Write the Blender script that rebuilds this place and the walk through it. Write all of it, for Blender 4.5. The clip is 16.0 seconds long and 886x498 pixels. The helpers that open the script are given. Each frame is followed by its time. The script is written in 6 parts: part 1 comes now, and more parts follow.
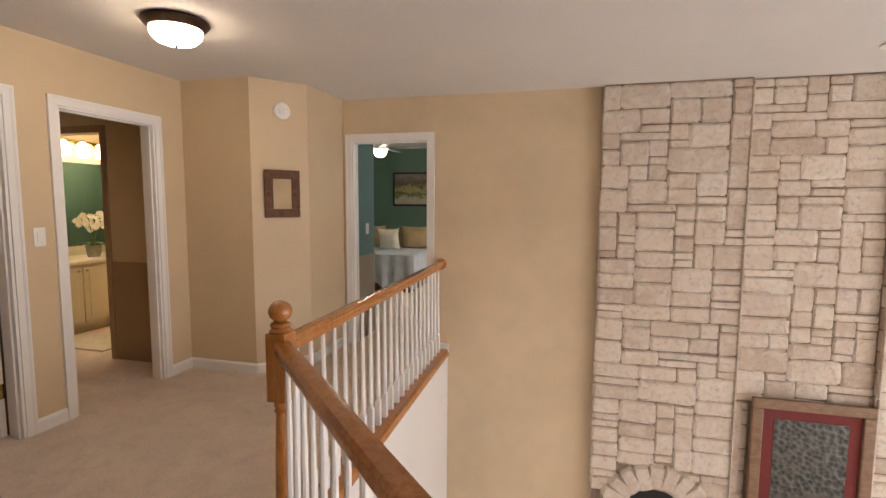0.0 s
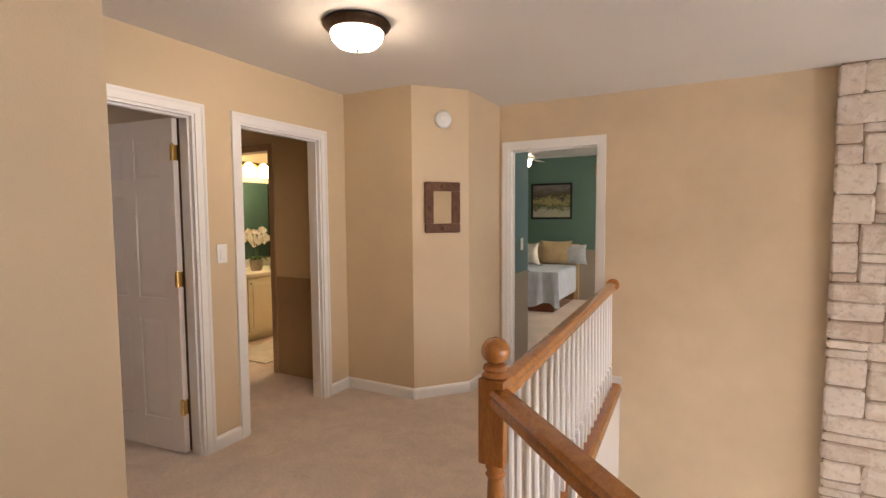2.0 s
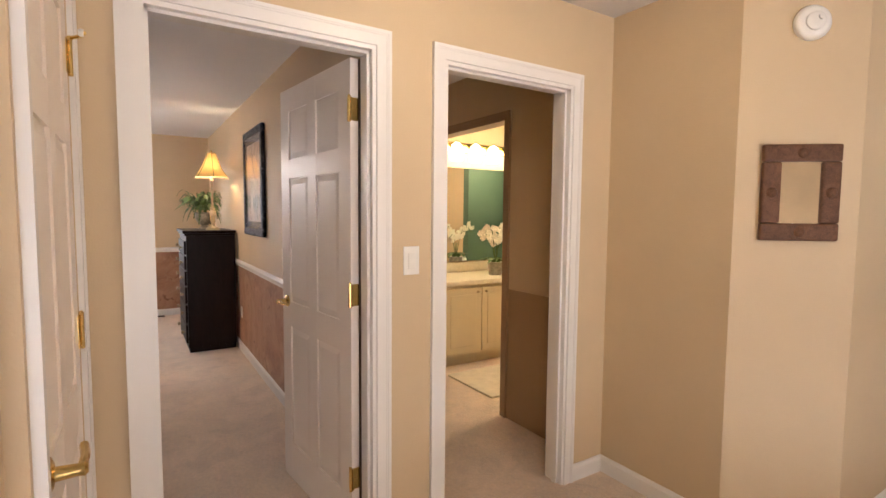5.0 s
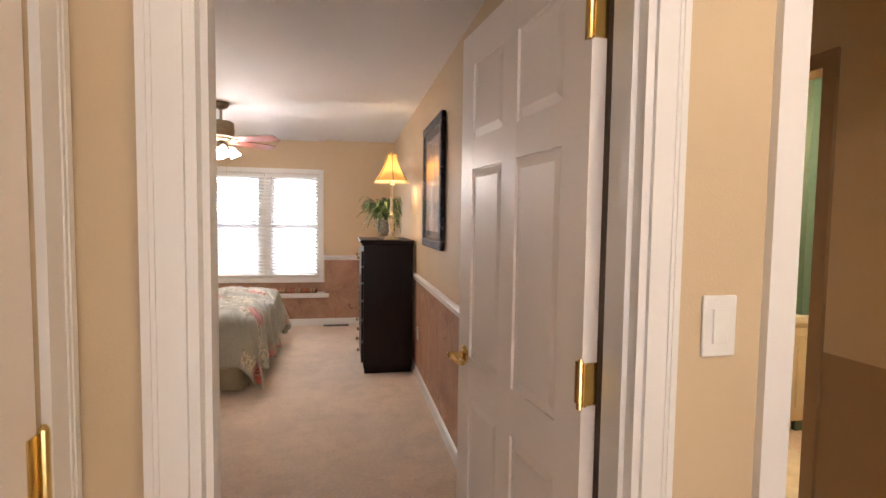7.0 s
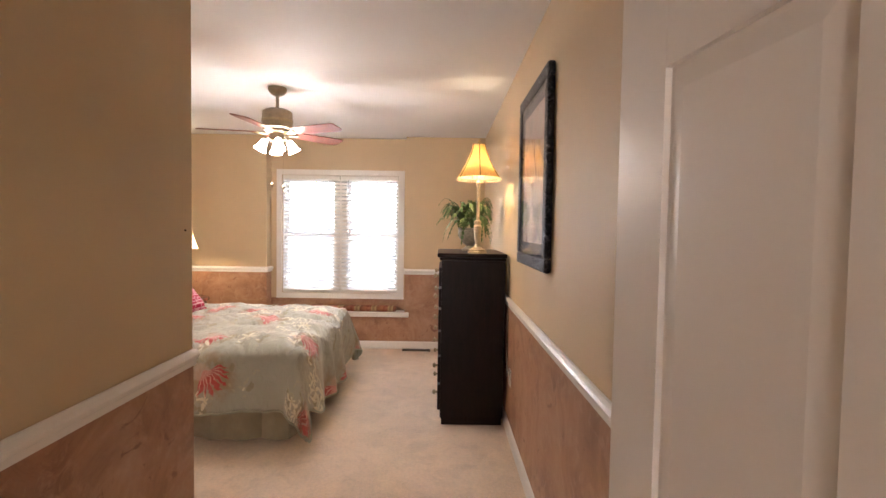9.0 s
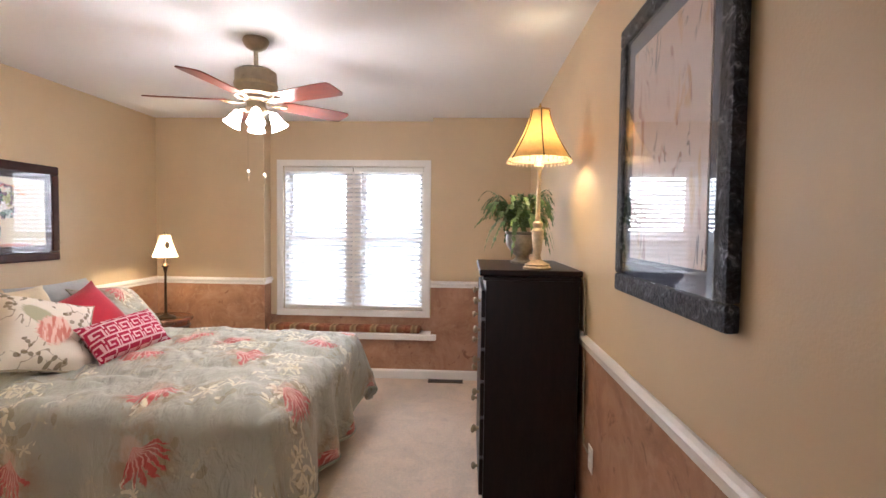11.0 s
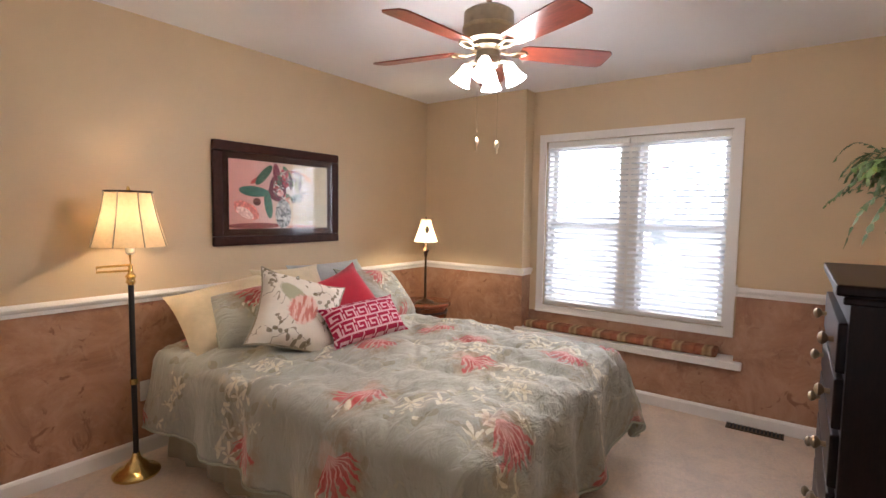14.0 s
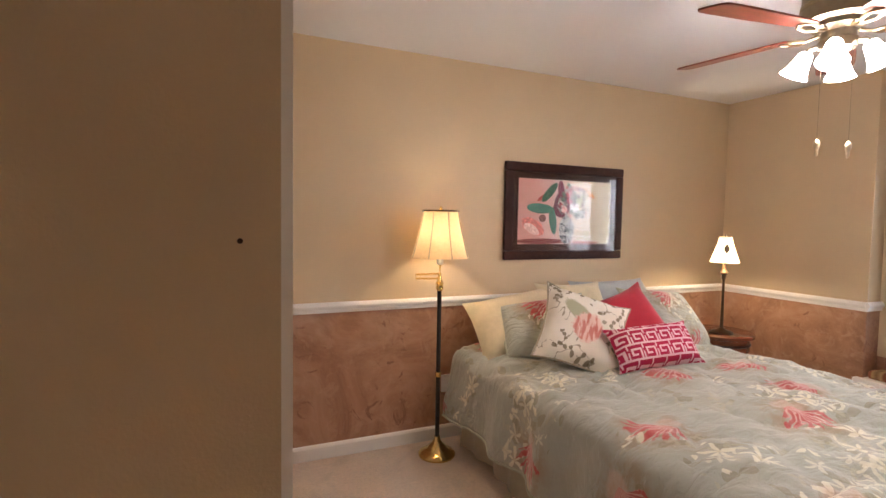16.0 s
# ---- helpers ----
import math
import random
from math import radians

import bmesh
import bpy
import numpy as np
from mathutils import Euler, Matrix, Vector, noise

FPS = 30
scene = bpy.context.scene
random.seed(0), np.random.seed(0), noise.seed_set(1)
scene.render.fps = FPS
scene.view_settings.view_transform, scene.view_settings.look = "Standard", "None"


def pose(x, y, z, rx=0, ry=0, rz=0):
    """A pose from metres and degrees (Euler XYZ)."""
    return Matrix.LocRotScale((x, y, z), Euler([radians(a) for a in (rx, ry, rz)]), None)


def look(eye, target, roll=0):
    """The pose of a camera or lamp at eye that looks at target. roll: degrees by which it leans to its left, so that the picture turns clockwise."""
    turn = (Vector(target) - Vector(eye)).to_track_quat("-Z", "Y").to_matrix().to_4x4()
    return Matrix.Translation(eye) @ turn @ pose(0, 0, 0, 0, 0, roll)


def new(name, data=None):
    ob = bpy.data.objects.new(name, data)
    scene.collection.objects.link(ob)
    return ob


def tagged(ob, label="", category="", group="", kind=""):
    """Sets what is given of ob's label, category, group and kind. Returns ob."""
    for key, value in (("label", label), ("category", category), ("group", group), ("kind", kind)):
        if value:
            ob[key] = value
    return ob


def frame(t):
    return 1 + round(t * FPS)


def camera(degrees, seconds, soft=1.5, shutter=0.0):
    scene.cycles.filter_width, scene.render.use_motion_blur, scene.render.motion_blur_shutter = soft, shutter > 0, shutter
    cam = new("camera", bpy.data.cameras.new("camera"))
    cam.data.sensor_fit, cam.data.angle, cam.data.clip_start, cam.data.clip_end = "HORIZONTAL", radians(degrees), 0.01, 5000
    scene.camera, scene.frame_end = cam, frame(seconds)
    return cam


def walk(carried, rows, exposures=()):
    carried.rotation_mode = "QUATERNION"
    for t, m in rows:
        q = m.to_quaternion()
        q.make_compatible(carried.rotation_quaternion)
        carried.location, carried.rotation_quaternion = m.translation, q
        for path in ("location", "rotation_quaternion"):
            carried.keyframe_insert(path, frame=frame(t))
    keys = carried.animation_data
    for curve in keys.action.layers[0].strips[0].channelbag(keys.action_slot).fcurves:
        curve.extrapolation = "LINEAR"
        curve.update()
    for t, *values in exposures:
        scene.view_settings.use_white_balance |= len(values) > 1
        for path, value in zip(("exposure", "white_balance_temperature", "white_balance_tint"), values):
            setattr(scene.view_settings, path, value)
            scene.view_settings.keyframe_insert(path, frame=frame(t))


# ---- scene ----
cam = camera(84.2, 16.0)
PATH = [
    (0, (0.524, 0.267, 1.437), (0.016, 2.192, 1.25), 0.3),
    (0.5, (0.447, 0.246, 1.454), (-0.232, 2.12, 1.296), -0.0),
    (1, (0.288, 0.284, 1.456), (-0.492, 2.12, 1.313), 0.1),
    (1.5, (0.108, 0.362, 1.456), (-0.743, 2.167, 1.319), 0.0),
    (2, (-0.019, 0.52, 1.434), (-0.958, 2.281, 1.302), -0.4),
    (2.5, (-0.153, 0.73, 1.432), (-1.169, 2.447, 1.288), -0.5),
    (3, (-0.3, 0.906, 1.415), (-1.388, 2.577, 1.265), -0.7),
    (3.5, (-0.49, 1.112, 1.382), (-1.687, 2.708, 1.24), 0.3),
    (4, (-0.64, 1.25, 1.392), (-1.957, 2.744, 1.238), 0.2),
    (4.5, (-0.745, 1.465, 1.406), (-2.262, 2.752, 1.248), 0.4),
    (5, (-0.892, 1.595, 1.404), (-2.581, 2.656, 1.263), 0.5),
    (7.5, (-2.121, 1.927, 1.406), (-4.1, 2.191, 1.292), 0.7),
    (8, (-2.371, 2.014, 1.404), (-4.363, 2.155, 1.296), 0.6),
    (8.5, (-2.59, 2.066, 1.403), (-4.587, 2.103, 1.307), 0.8),
    (9, (-2.867, 2.016, 1.392), (-4.865, 2.019, 1.31), 0.9),
    (11.5, (-4.209, 1.925, 1.422), (-6.198, 1.728, 1.33), 0.5),
    (12, (-4.463, 1.978, 1.42), (-6.427, 1.614, 1.308), 0.7),
    (12.5, (-4.642, 1.94, 1.396), (-6.572, 1.431, 1.275), 1.5),
    (13, (-4.717, 1.91, 1.394), (-6.577, 1.188, 1.253), 1.2),
    (13.5, (-4.719, 1.914, 1.392), (-6.468, 0.955, 1.243), 1.0),
    (14, (-4.71, 1.899, 1.385), (-6.325, 0.729, 1.24), 0.9),
    (14.5, (-4.698, 1.894, 1.392), (-6.151, 0.527, 1.25), 1.1),
    (15, (-4.682, 1.882, 1.402), (-5.946, 0.339, 1.261), 1.2),
    (15.5, (-4.662, 1.859, 1.405), (-5.707, 0.159, 1.275), 1.2),
    (16, (-4.641, 1.817, 1.403), (-5.441, -0.013, 1.294), 1.0),
]
EXPOSURES = [(0, -0.02, 6350, 17), (1, 0.22, 6350, 17), (2, 0.2, 6350, 18), (3, 0.36, 6350, 18), (3.5, 0.56, 6350, 18), (5, 0.5, 6400, 18), (7.5, 0.58, 6600, 18), (9, 0.66, 6650, 18), (11.5, 0.42, 5950, 16), (12.5, 0.22, 5950, 16), (14.5, 0.16, 6150, 18), (16, 0.28, 6250, 18)]
walk(cam, [(t, look(eye, target, roll)) for t, eye, target, roll in PATH], EXPOSURES)

# places of the lamps, and the strength of the light
FAN = (-6.595, 0.76)
LAMP = (-6.385, 2.268)
FLAMP = (-5.785, -0.84)
NLAMP = (-7.935, -0.615)
BOWL_L, FAN_L, VAN_L, CAN_L, DAY, DAY_GR, DAY_GREEN = 35.0, 34.0, 11.0, 30.0, 8.5, 4.3, 9.0

# ---- world, daylight, exposure ----
world = bpy.data.worlds.new("world")
scene.world = world
world.use_nodes = True
wn = world.node_tree
sky = wn.nodes.new("ShaderNodeTexSky")
sky.sky_type, sky.sun_disc = "NISHITA", False
sky.sun_elevation, sky.sun_rotation = radians(55), radians(72)
wn.links.new(sky.outputs[0], wn.nodes["Background"].inputs[0])
wn.nodes["Background"].inputs[1].default_value = 0.15
sun_data = bpy.data.lights.new("sun", "SUN")
sun_data.energy, sun_data.angle, sun_data.color = 5.0, radians(6), (1.0, 0.95, 0.88)
new("sun", sun_data).matrix_world = look((0, 0, 20), (-9, 3, 6))

WARM = (1.0, 0.82, 0.52)


def lamp(x, y, z, watts, radius=0.04, color=WARM):
    d = bpy.data.lights.new("bulb", "POINT")
    d.energy, d.shadow_soft_size, d.color = watts, radius, color
    new("bulb_light", d).matrix_world = pose(x, y, z)


lamp(LAMP[0], LAMP[1], 1.85, 6.5, 0.05)                           # dresser lamp
lamp(FLAMP[0], FLAMP[1], 1.33, 4.2, 0.03)                        # floor lamp
lamp(NLAMP[0], NLAMP[1], 1.185, 12.0, 0.025)                        # nightstand lamp
lamp(FAN[0], FAN[1], 1.86, 20, 0.14, (1.0, 0.95, 0.88))         # ceiling fan's cluster of bulbs

# ---- materials ----
def M(name, rough=0.6, metal=0.0, spec=0.5):
    m = bpy.data.materials.new(name)
    m.use_nodes = True
    nt = m.node_tree
    b = nt.nodes["Principled BSDF"]
    b.inputs["Roughness"].default_value = rough
    b.inputs["Metallic"].default_value = metal
    b.inputs["Specular IOR Level"].default_value = spec
    return m, nt, b


def coords(nt, space="Object"):
    return nt.nodes.new("ShaderNodeTexCoord").outputs[space]


def world_pos(nt):
    return nt.nodes.new("ShaderNodeNewGeometry").outputs["Position"]


def put(nt, sock, v):
    if isinstance(v, (int, float)):
        sock.default_value = v
    elif isinstance(v, tuple):
        sock.default_value = v if len(v) == len(sock.default_value) else (*v, 1.0)
    else:
        nt.links.new(v, sock)


def noise_(nt, vec, scale, detail=3.0, rough=0.5, distort=0.0):
    n = nt.nodes.new("ShaderNodeTexNoise")
    put(nt, n.inputs["Vector"], vec)
    n.inputs["Scale"].default_value, n.inputs["Detail"].default_value = scale, detail
    n.inputs["Roughness"].default_value, n.inputs["Distortion"].default_value = rough, distort
    return n.outputs["Fac"]


def math_(nt, op, a, b=0.0):
    n = nt.nodes.new("ShaderNodeMath")
    n.operation = op
    put(nt, n.inputs[0], a)
    put(nt, n.inputs[1], b)
    return n.outputs[0]


def mix_(nt, f, a, b, blend="MIX"):
    n = nt.nodes.new("ShaderNodeMix")
    n.data_type, n.blend_type = "RGBA", blend
    put(nt, n.inputs[0], f)
    put(nt, n.inputs[6], a)
    put(nt, n.inputs[7], b)
    return n.outputs[2]


def ramp_(nt, f, *stops):
    n = nt.nodes.new("ShaderNodeValToRGB")
    e = n.color_ramp.elements
    while len(e) < len(stops):
        e.new(0.5)
    for k, (p, c) in zip(e, stops):
        k.position, k.color = p, (*c, 1.0)
    put(nt, n.inputs[0], f)
    return n.outputs[0]


def step_(nt, f, lo, hi):
    n = nt.nodes.new("ShaderNodeMapRange")
    n.interpolation_type = "SMOOTHSTEP"
    put(nt, n.inputs[0], f)
    n.inputs[1].default_value, n.inputs[2].default_value = lo, hi
    return n.outputs[0]


def bump_(nt, b, height, strength, dist=0.01):
    n = nt.nodes.new("ShaderNodeBump")
    n.inputs["Strength"].default_value, n.inputs["Distance"].default_value = strength, dist
    put(nt, n.inputs["Height"], height)
    nt.links.new(n.outputs[0], b.inputs["Normal"])


def scaled(nt, vec, s):
    n = nt.nodes.new("ShaderNodeMapping")
    put(nt, n.inputs[0], vec)
    n.inputs["Scale"].default_value = s
    return n.outputs[0]


def tone(c, k):
    return tuple(min(1.0, v * k) for v in c)


def paint(name, c, rough=0.55, var=0.06, grain=160, depth=0.15):
    """Rolled wall paint: soft blotches and a fine roller stipple."""
    m, nt, b = M(name, rough)
    p = world_pos(nt)
    f = noise_(nt, p, 1.3, 4, 0.6)
    put(nt, b.inputs["Base Color"], ramp_(nt, f, (0.3, tone(c, 1 - var)), (0.7, tone(c, 1 + var))))
    bump_(nt, b, noise_(nt, p, grain, 2), depth, 0.004)
    return m


def faux(name, dark, mid, light):
    """Sponged and glazed wainscot paint."""
    m, nt, b = M(name, 0.42)
    p = world_pos(nt)
    big = noise_(nt, p, 2.6, 8, 0.68, 1.2)
    col = ramp_(nt, big, (0.30, dark), (0.50, mid), (0.72, light))
    fine = noise_(nt, p, 11, 6, 0.7, 0.8)
    col = mix_(nt, step_(nt, fine, 0.50, 0.66), col, mix_(nt, 0.5, col, light))
    spots = noise_(nt, p, 5.5, 4, 0.6, 2.0)
    col = mix_(nt, step_(nt, spots, 0.60, 0.70), col, dark)
    put(nt, b.inputs["Base Color"], col)
    bump_(nt, b, fine, 0.12, 0.004)
    return m


def carpet(name, c):
    m, nt, b = M(name, 0.95, spec=0.1)
    p = world_pos(nt)
    f = noise_(nt, p, 240, 2)
    pile = noise_(nt, p, 2.2, 6, 0.7, 0.3)
    tuft = noise_(nt, p, 55, 3, 0.6)
    col = ramp_(nt, f, (0.30, tone(c, 0.82)), (0.72, tone(c, 1.20)))
    col = mix_(nt, step_(nt, pile, 0.38, 0.64), col, mix_(nt, 0.8, col, tone(c, 1.22), "MIX"))
    col = mix_(nt, 0.25, col, ramp_(nt, tuft, (0.35, tone(c, 0.7)), (0.65, tone(c, 1.2))))
    trod = noise_(nt, p, 5.0, 5, 0.7, 1.0)
    col = mix_(nt, math_(nt, "MULTIPLY", step_(nt, trod, 0.48, 0.66), 0.28), col, tone(c, 0.70))
    put(nt, b.inputs["Base Color"], col)
    b.inputs["Sheen Weight"].default_value = 0.25
    bump_(nt, b, math_(nt, "ADD", f, math_(nt, "MULTIPLY", tuft, 0.8)), 0.9, 0.012)
    return m


def wood(name, dark, light, rough=0.3, axis=(1, 1, 9), scale=5.0, coat=0.0, spec=0.5):
    m, nt, b = M(name, rough, 0.0, spec)
    p = scaled(nt, coords(nt), axis)
    f = noise_(nt, p, scale, 6, 0.6, 0.8)
    g = noise_(nt, p, scale * 9, 3, 0.6)
    col = ramp_(nt, f, (0.32, dark), (0.68, light))
    col = mix_(nt, 0.3, col, ramp_(nt, g, (0.4, tone(dark, 0.8)), (0.6, light)))
    put(nt, b.inputs["Base Color"], col)
    b.inputs["Coat Weight"].default_value = coat
    b.inputs["Coat Roughness"].default_value = 0.12
    bump_(nt, b, g, 0.06, 0.002)
    return m


def metal(name, c, rough=0.25, var=0.2):
    m, nt, b = M(name, rough, 1.0)
    f = noise_(nt, coords(nt), 30, 4, 0.6)
    put(nt, b.inputs["Base Color"], ramp_(nt, f, (0.3, tone(c, 1 - var)), (0.7, c)))
    put(nt, b.inputs["Roughness"], math_(nt, "ADD", math_(nt, "MULTIPLY", f, 0.2), rough - 0.08))
    return m


def plain(name, c, rough=0.5, var=0.08, scale=25, spec=0.5):
    m, nt, b = M(name, rough, 0.0, spec)
    f = noise_(nt, coords(nt), scale, 4, 0.6)
    put(nt, b.inputs["Base Color"], ramp_(nt, f, (0.3, tone(c, 1 - var)), (0.7, tone(c, 1 + var))))
    bump_(nt, b, f, 0.08, 0.003)
    return m


def cloth(name, c, var=0.12, weave=320):
    m, nt, b = M(name, 0.85, spec=0.15)
    p = coords(nt)
    f = noise_(nt, p, 9, 5, 0.6)
    put(nt, b.inputs["Base Color"], ramp_(nt, f, (0.3, tone(c, 1 - var)), (0.7, tone(c, 1 + var))))
    b.inputs["Sheen Weight"].default_value = 0.3
    bump_(nt, b, noise_(nt, p, weave, 2), 0.25, 0.003)
    return m


def shade_cloth(name, c, trans=0.55):
    """Lampshade fabric that lets the bulb's light through."""
    m, nt, b = M(name, 0.8, spec=0.1)
    f = noise_(nt, coords(nt), 60, 3)
    col = ramp_(nt, f, (0.3, tone(c, 0.9)), (0.7, c))
    put(nt, b.inputs["Base Color"], col)
    t = nt.nodes.new("ShaderNodeBsdfTranslucent")
    put(nt, t.inputs[0], col)
    x = nt.nodes.new("ShaderNodeMixShader")
    x.inputs[0].default_value = trans
    nt.links.new(b.outputs[0], x.inputs[1])
    nt.links.new(t.outputs[0], x.inputs[2])
    nt.links.new(x.outputs[0], nt.nodes["Material Output"].inputs[0])
    return m


def glow(name, c, strength, rough=0.4):
    m, nt, b = M(name, rough)
    b.inputs["Base Color"].default_value = (0.9, 0.88, 0.82, 1)
    b.inputs["Emission Color"].default_value = (*c, 1)
    b.inputs["Emission Strength"].default_value = strength
    return m


def glass(name):
    """A thin clear pane: see-through, with a sharp reflection that grows at a slant."""
    m, nt, b = M(name, 0.02)
    lw = nt.nodes.new("ShaderNodeLayerWeight")
    lw.inputs["Blend"].default_value = 0.5
    slant = math_(nt, "ADD", math_(nt, "MULTIPLY", math_(nt, "POWER", lw.outputs["Facing"], 4.0), 0.55), 0.035)
    tr, gl, x = nt.nodes.new("ShaderNodeBsdfTransparent"), nt.nodes.new("ShaderNodeBsdfGlossy"), nt.nodes.new("ShaderNodeMixShader")
    gl.inputs["Roughness"].default_value = 0.02
    nt.links.new(slant, x.inputs[0])
    nt.links.new(tr.outputs[0], x.inputs[1])
    nt.links.new(gl.outputs[0], x.inputs[2])
    nt.links.new(x.outputs[0], nt.nodes["Material Output"].inputs[0])
    return m


def mirror_glass(name):
    m, nt, b = M(name, 0.02, 1.0)
    b.inputs["Base Color"].default_value = (0.9, 0.92, 0.92, 1)
    return m


def stone_mat(name):
    m, nt, b = M(name, 0.8, spec=0.25)
    p = coords(nt)
    rnd = nt.nodes.new("ShaderNodeObjectInfo").outputs["Random"]
    base = ramp_(nt, rnd, (0.0, (0.52, 0.40, 0.30)), (0.25, (0.66, 0.545, 0.43)), (0.5, (0.72, 0.605, 0.485)), (0.75, (0.60, 0.49, 0.385)), (1.0, (0.74, 0.64, 0.53)))
    w = world_pos(nt)
    f = noise_(nt, w, 9, 8, 0.7, 0.6)
    col = mix_(nt, step_(nt, f, 0.42, 0.62), base, mix_(nt, 0.5, base, (0.76, 0.69, 0.60)))
    d = noise_(nt, w, 26, 6, 0.7)
    col = mix_(nt, math_(nt, "MULTIPLY", step_(nt, d, 0.50, 0.66), 0.45), col, (0.38, 0.29, 0.21))
    put(nt, b.inputs["Base Color"], col)
    bump_(nt, b, math_(nt, "ADD", f, math_(nt, "MULTIPLY", d, 0.5)), 0.9, 0.02)
    return m


def petals(nt, uv, scale, radius, keep, points, seedshift, spikes=0, cluster=0.0):
    """A mask of scattered star-shaped blossoms on a flat pattern plane."""
    mp = nt.nodes.new("ShaderNodeMapping")
    put(nt, mp.inputs[0], uv)
    mp.inputs["Location"].default_value = (seedshift, seedshift * 0.7, 0)
    mp.inputs["Scale"].default_value = (scale, scale, scale)
    v = nt.nodes.new("ShaderNodeTexVoronoi")
    v.voronoi_dimensions = "2D"
    v.inputs["Scale"].default_value = 1.0
    v.inputs["Randomness"].default_value = 0.75
    put(nt, v.inputs["Vector"], mp.outputs[0])
    d = nt.nodes.new("ShaderNodeVectorMath")
    d.operation = "SUBTRACT"
    nt.links.new(mp.outputs[0], d.inputs[0])
    nt.links.new(v.outputs["Position"], d.inputs[1])
    s = nt.nodes.new("ShaderNodeSeparateXYZ")
    nt.links.new(d.outputs[0], s.inputs[0])
    ang = math_(nt, "ARCTAN2", s.outputs[1], s.outputs[0])
    c = nt.nodes.new("ShaderNodeSeparateColor")
    nt.links.new(v.outputs["Color"], c.inputs[0])
    turn = math_(nt, "MULTIPLY", c.outputs[1], 6.28)
    wave = math_(nt, "COSINE", math_(nt, "ADD", math_(nt, "MULTIPLY", ang, points), turn))
    lobe = math_(nt, "POWER", math_(nt, "ADD", math_(nt, "MULTIPLY", wave, 0.42), 0.58), 1.5)
    edge = math_(nt, "MULTIPLY", lobe, radius)
    if spikes:
        edge = math_(nt, "MULTIPLY", edge, math_(nt, "ADD", 0.72, math_(nt, "MULTIPLY", math_(nt, "SINE", math_(nt, "MULTIPLY", ang, spikes)), 0.28)))
    inside = math_(nt, "LESS_THAN", v.outputs["Distance"], edge)
    if cluster:
        inside = math_(nt, "MULTIPLY", inside, math_(nt, "GREATER_THAN", noise_(nt, uv, 3.2, 2), cluster))
    return math_(nt, "MULTIPLY", inside, math_(nt, "LESS_THAN", c.outputs[0], keep)), v.outputs["Distance"], ang


def fan_bloom(nt, uv, scale, keep, shift, heading, reach=0.34, spread=1.3, rays=11.0):
    """Masks of fan-shaped blooms: the feathered rays, their stripes and the pale base."""
    mp = nt.nodes.new("ShaderNodeMapping")
    put(nt, mp.inputs[0], uv)
    mp.inputs["Location"].default_value = (shift, shift * 0.6, 0)
    mp.inputs["Scale"].default_value = (scale, scale, scale)
    v = nt.nodes.new("ShaderNodeTexVoronoi")
    v.voronoi_dimensions = "2D"
    v.inputs["Scale"].default_value, v.inputs["Randomness"].default_value = 1.0, 0.55
    put(nt, v.inputs["Vector"], mp.outputs[0])
    d = nt.nodes.new("ShaderNodeVectorMath")
    d.operation = "SUBTRACT"
    nt.links.new(mp.outputs[0], d.inputs[0])
    nt.links.new(v.outputs["Position"], d.inputs[1])
    c = nt.nodes.new("ShaderNodeSeparateColor")
    nt.links.new(v.outputs["Color"], c.inputs[0])
    turn = math_(nt, "ADD", heading, math_(nt, "MULTIPLY", math_(nt, "SUBTRACT", c.outputs[1], 0.5), 1.6))
    s = nt.nodes.new("ShaderNodeSeparateXYZ")
    nt.links.new(d.outputs[0], s.inputs[0])
    co, si = math_(nt, "COSINE", turn), math_(nt, "SINE", turn)
    ax = math_(nt, "ADD", math_(nt, "MULTIPLY", s.outputs[0], co), math_(nt, "MULTIPLY", s.outputs[1], si))
    ay = math_(nt, "SUBTRACT", math_(nt, "MULTIPLY", s.outputs[1], co), math_(nt, "MULTIPLY", s.outputs[0], si))
    ang = math_(nt, "ARCTAN2", ay, math_(nt, "ADD", ax, 0.16))
    dist = math_(nt, "SQRT", math_(nt, "ADD", math_(nt, "POWER", math_(nt, "ADD", ax, 0.16), 2.0), math_(nt, "POWER", ay, 2.0)))
    ray = math_(nt, "ABSOLUTE", math_(nt, "SINE", math_(nt, "ADD", math_(nt, "ADD", math_(nt, "MULTIPLY", ang, rays), math_(nt, "MULTIPLY", dist, 9.0)), math_(nt, "MULTIPLY", noise_(nt, uv, 24, 3), 6.0))))
    edge = math_(nt, "MULTIPLY", math_(nt, "ADD", 0.55, math_(nt, "MULTIPLY", ray, 0.45)), reach)
    edge = math_(nt, "MULTIPLY", edge, math_(nt, "COSINE", math_(nt, "MULTIPLY", ang, 0.55)))
    on = math_(nt, "LESS_THAN", c.outputs[0], keep)
    wide = math_(nt, "LESS_THAN", math_(nt, "ABSOLUTE", ang), spread)
    mask = math_(nt, "MULTIPLY", math_(nt, "MULTIPLY", step_(nt, math_(nt, "SUBTRACT", edge, dist), -0.01, 0.03), wide), on)
    glowy = math_(nt, "MULTIPLY", step_(nt, v.outputs["Distance"], 0.46, 0.18), on)
    base = math_(nt, "MULTIPLY", step_(nt, dist, 0.14, 0.09), on)
    return mask, ray, base, glowy


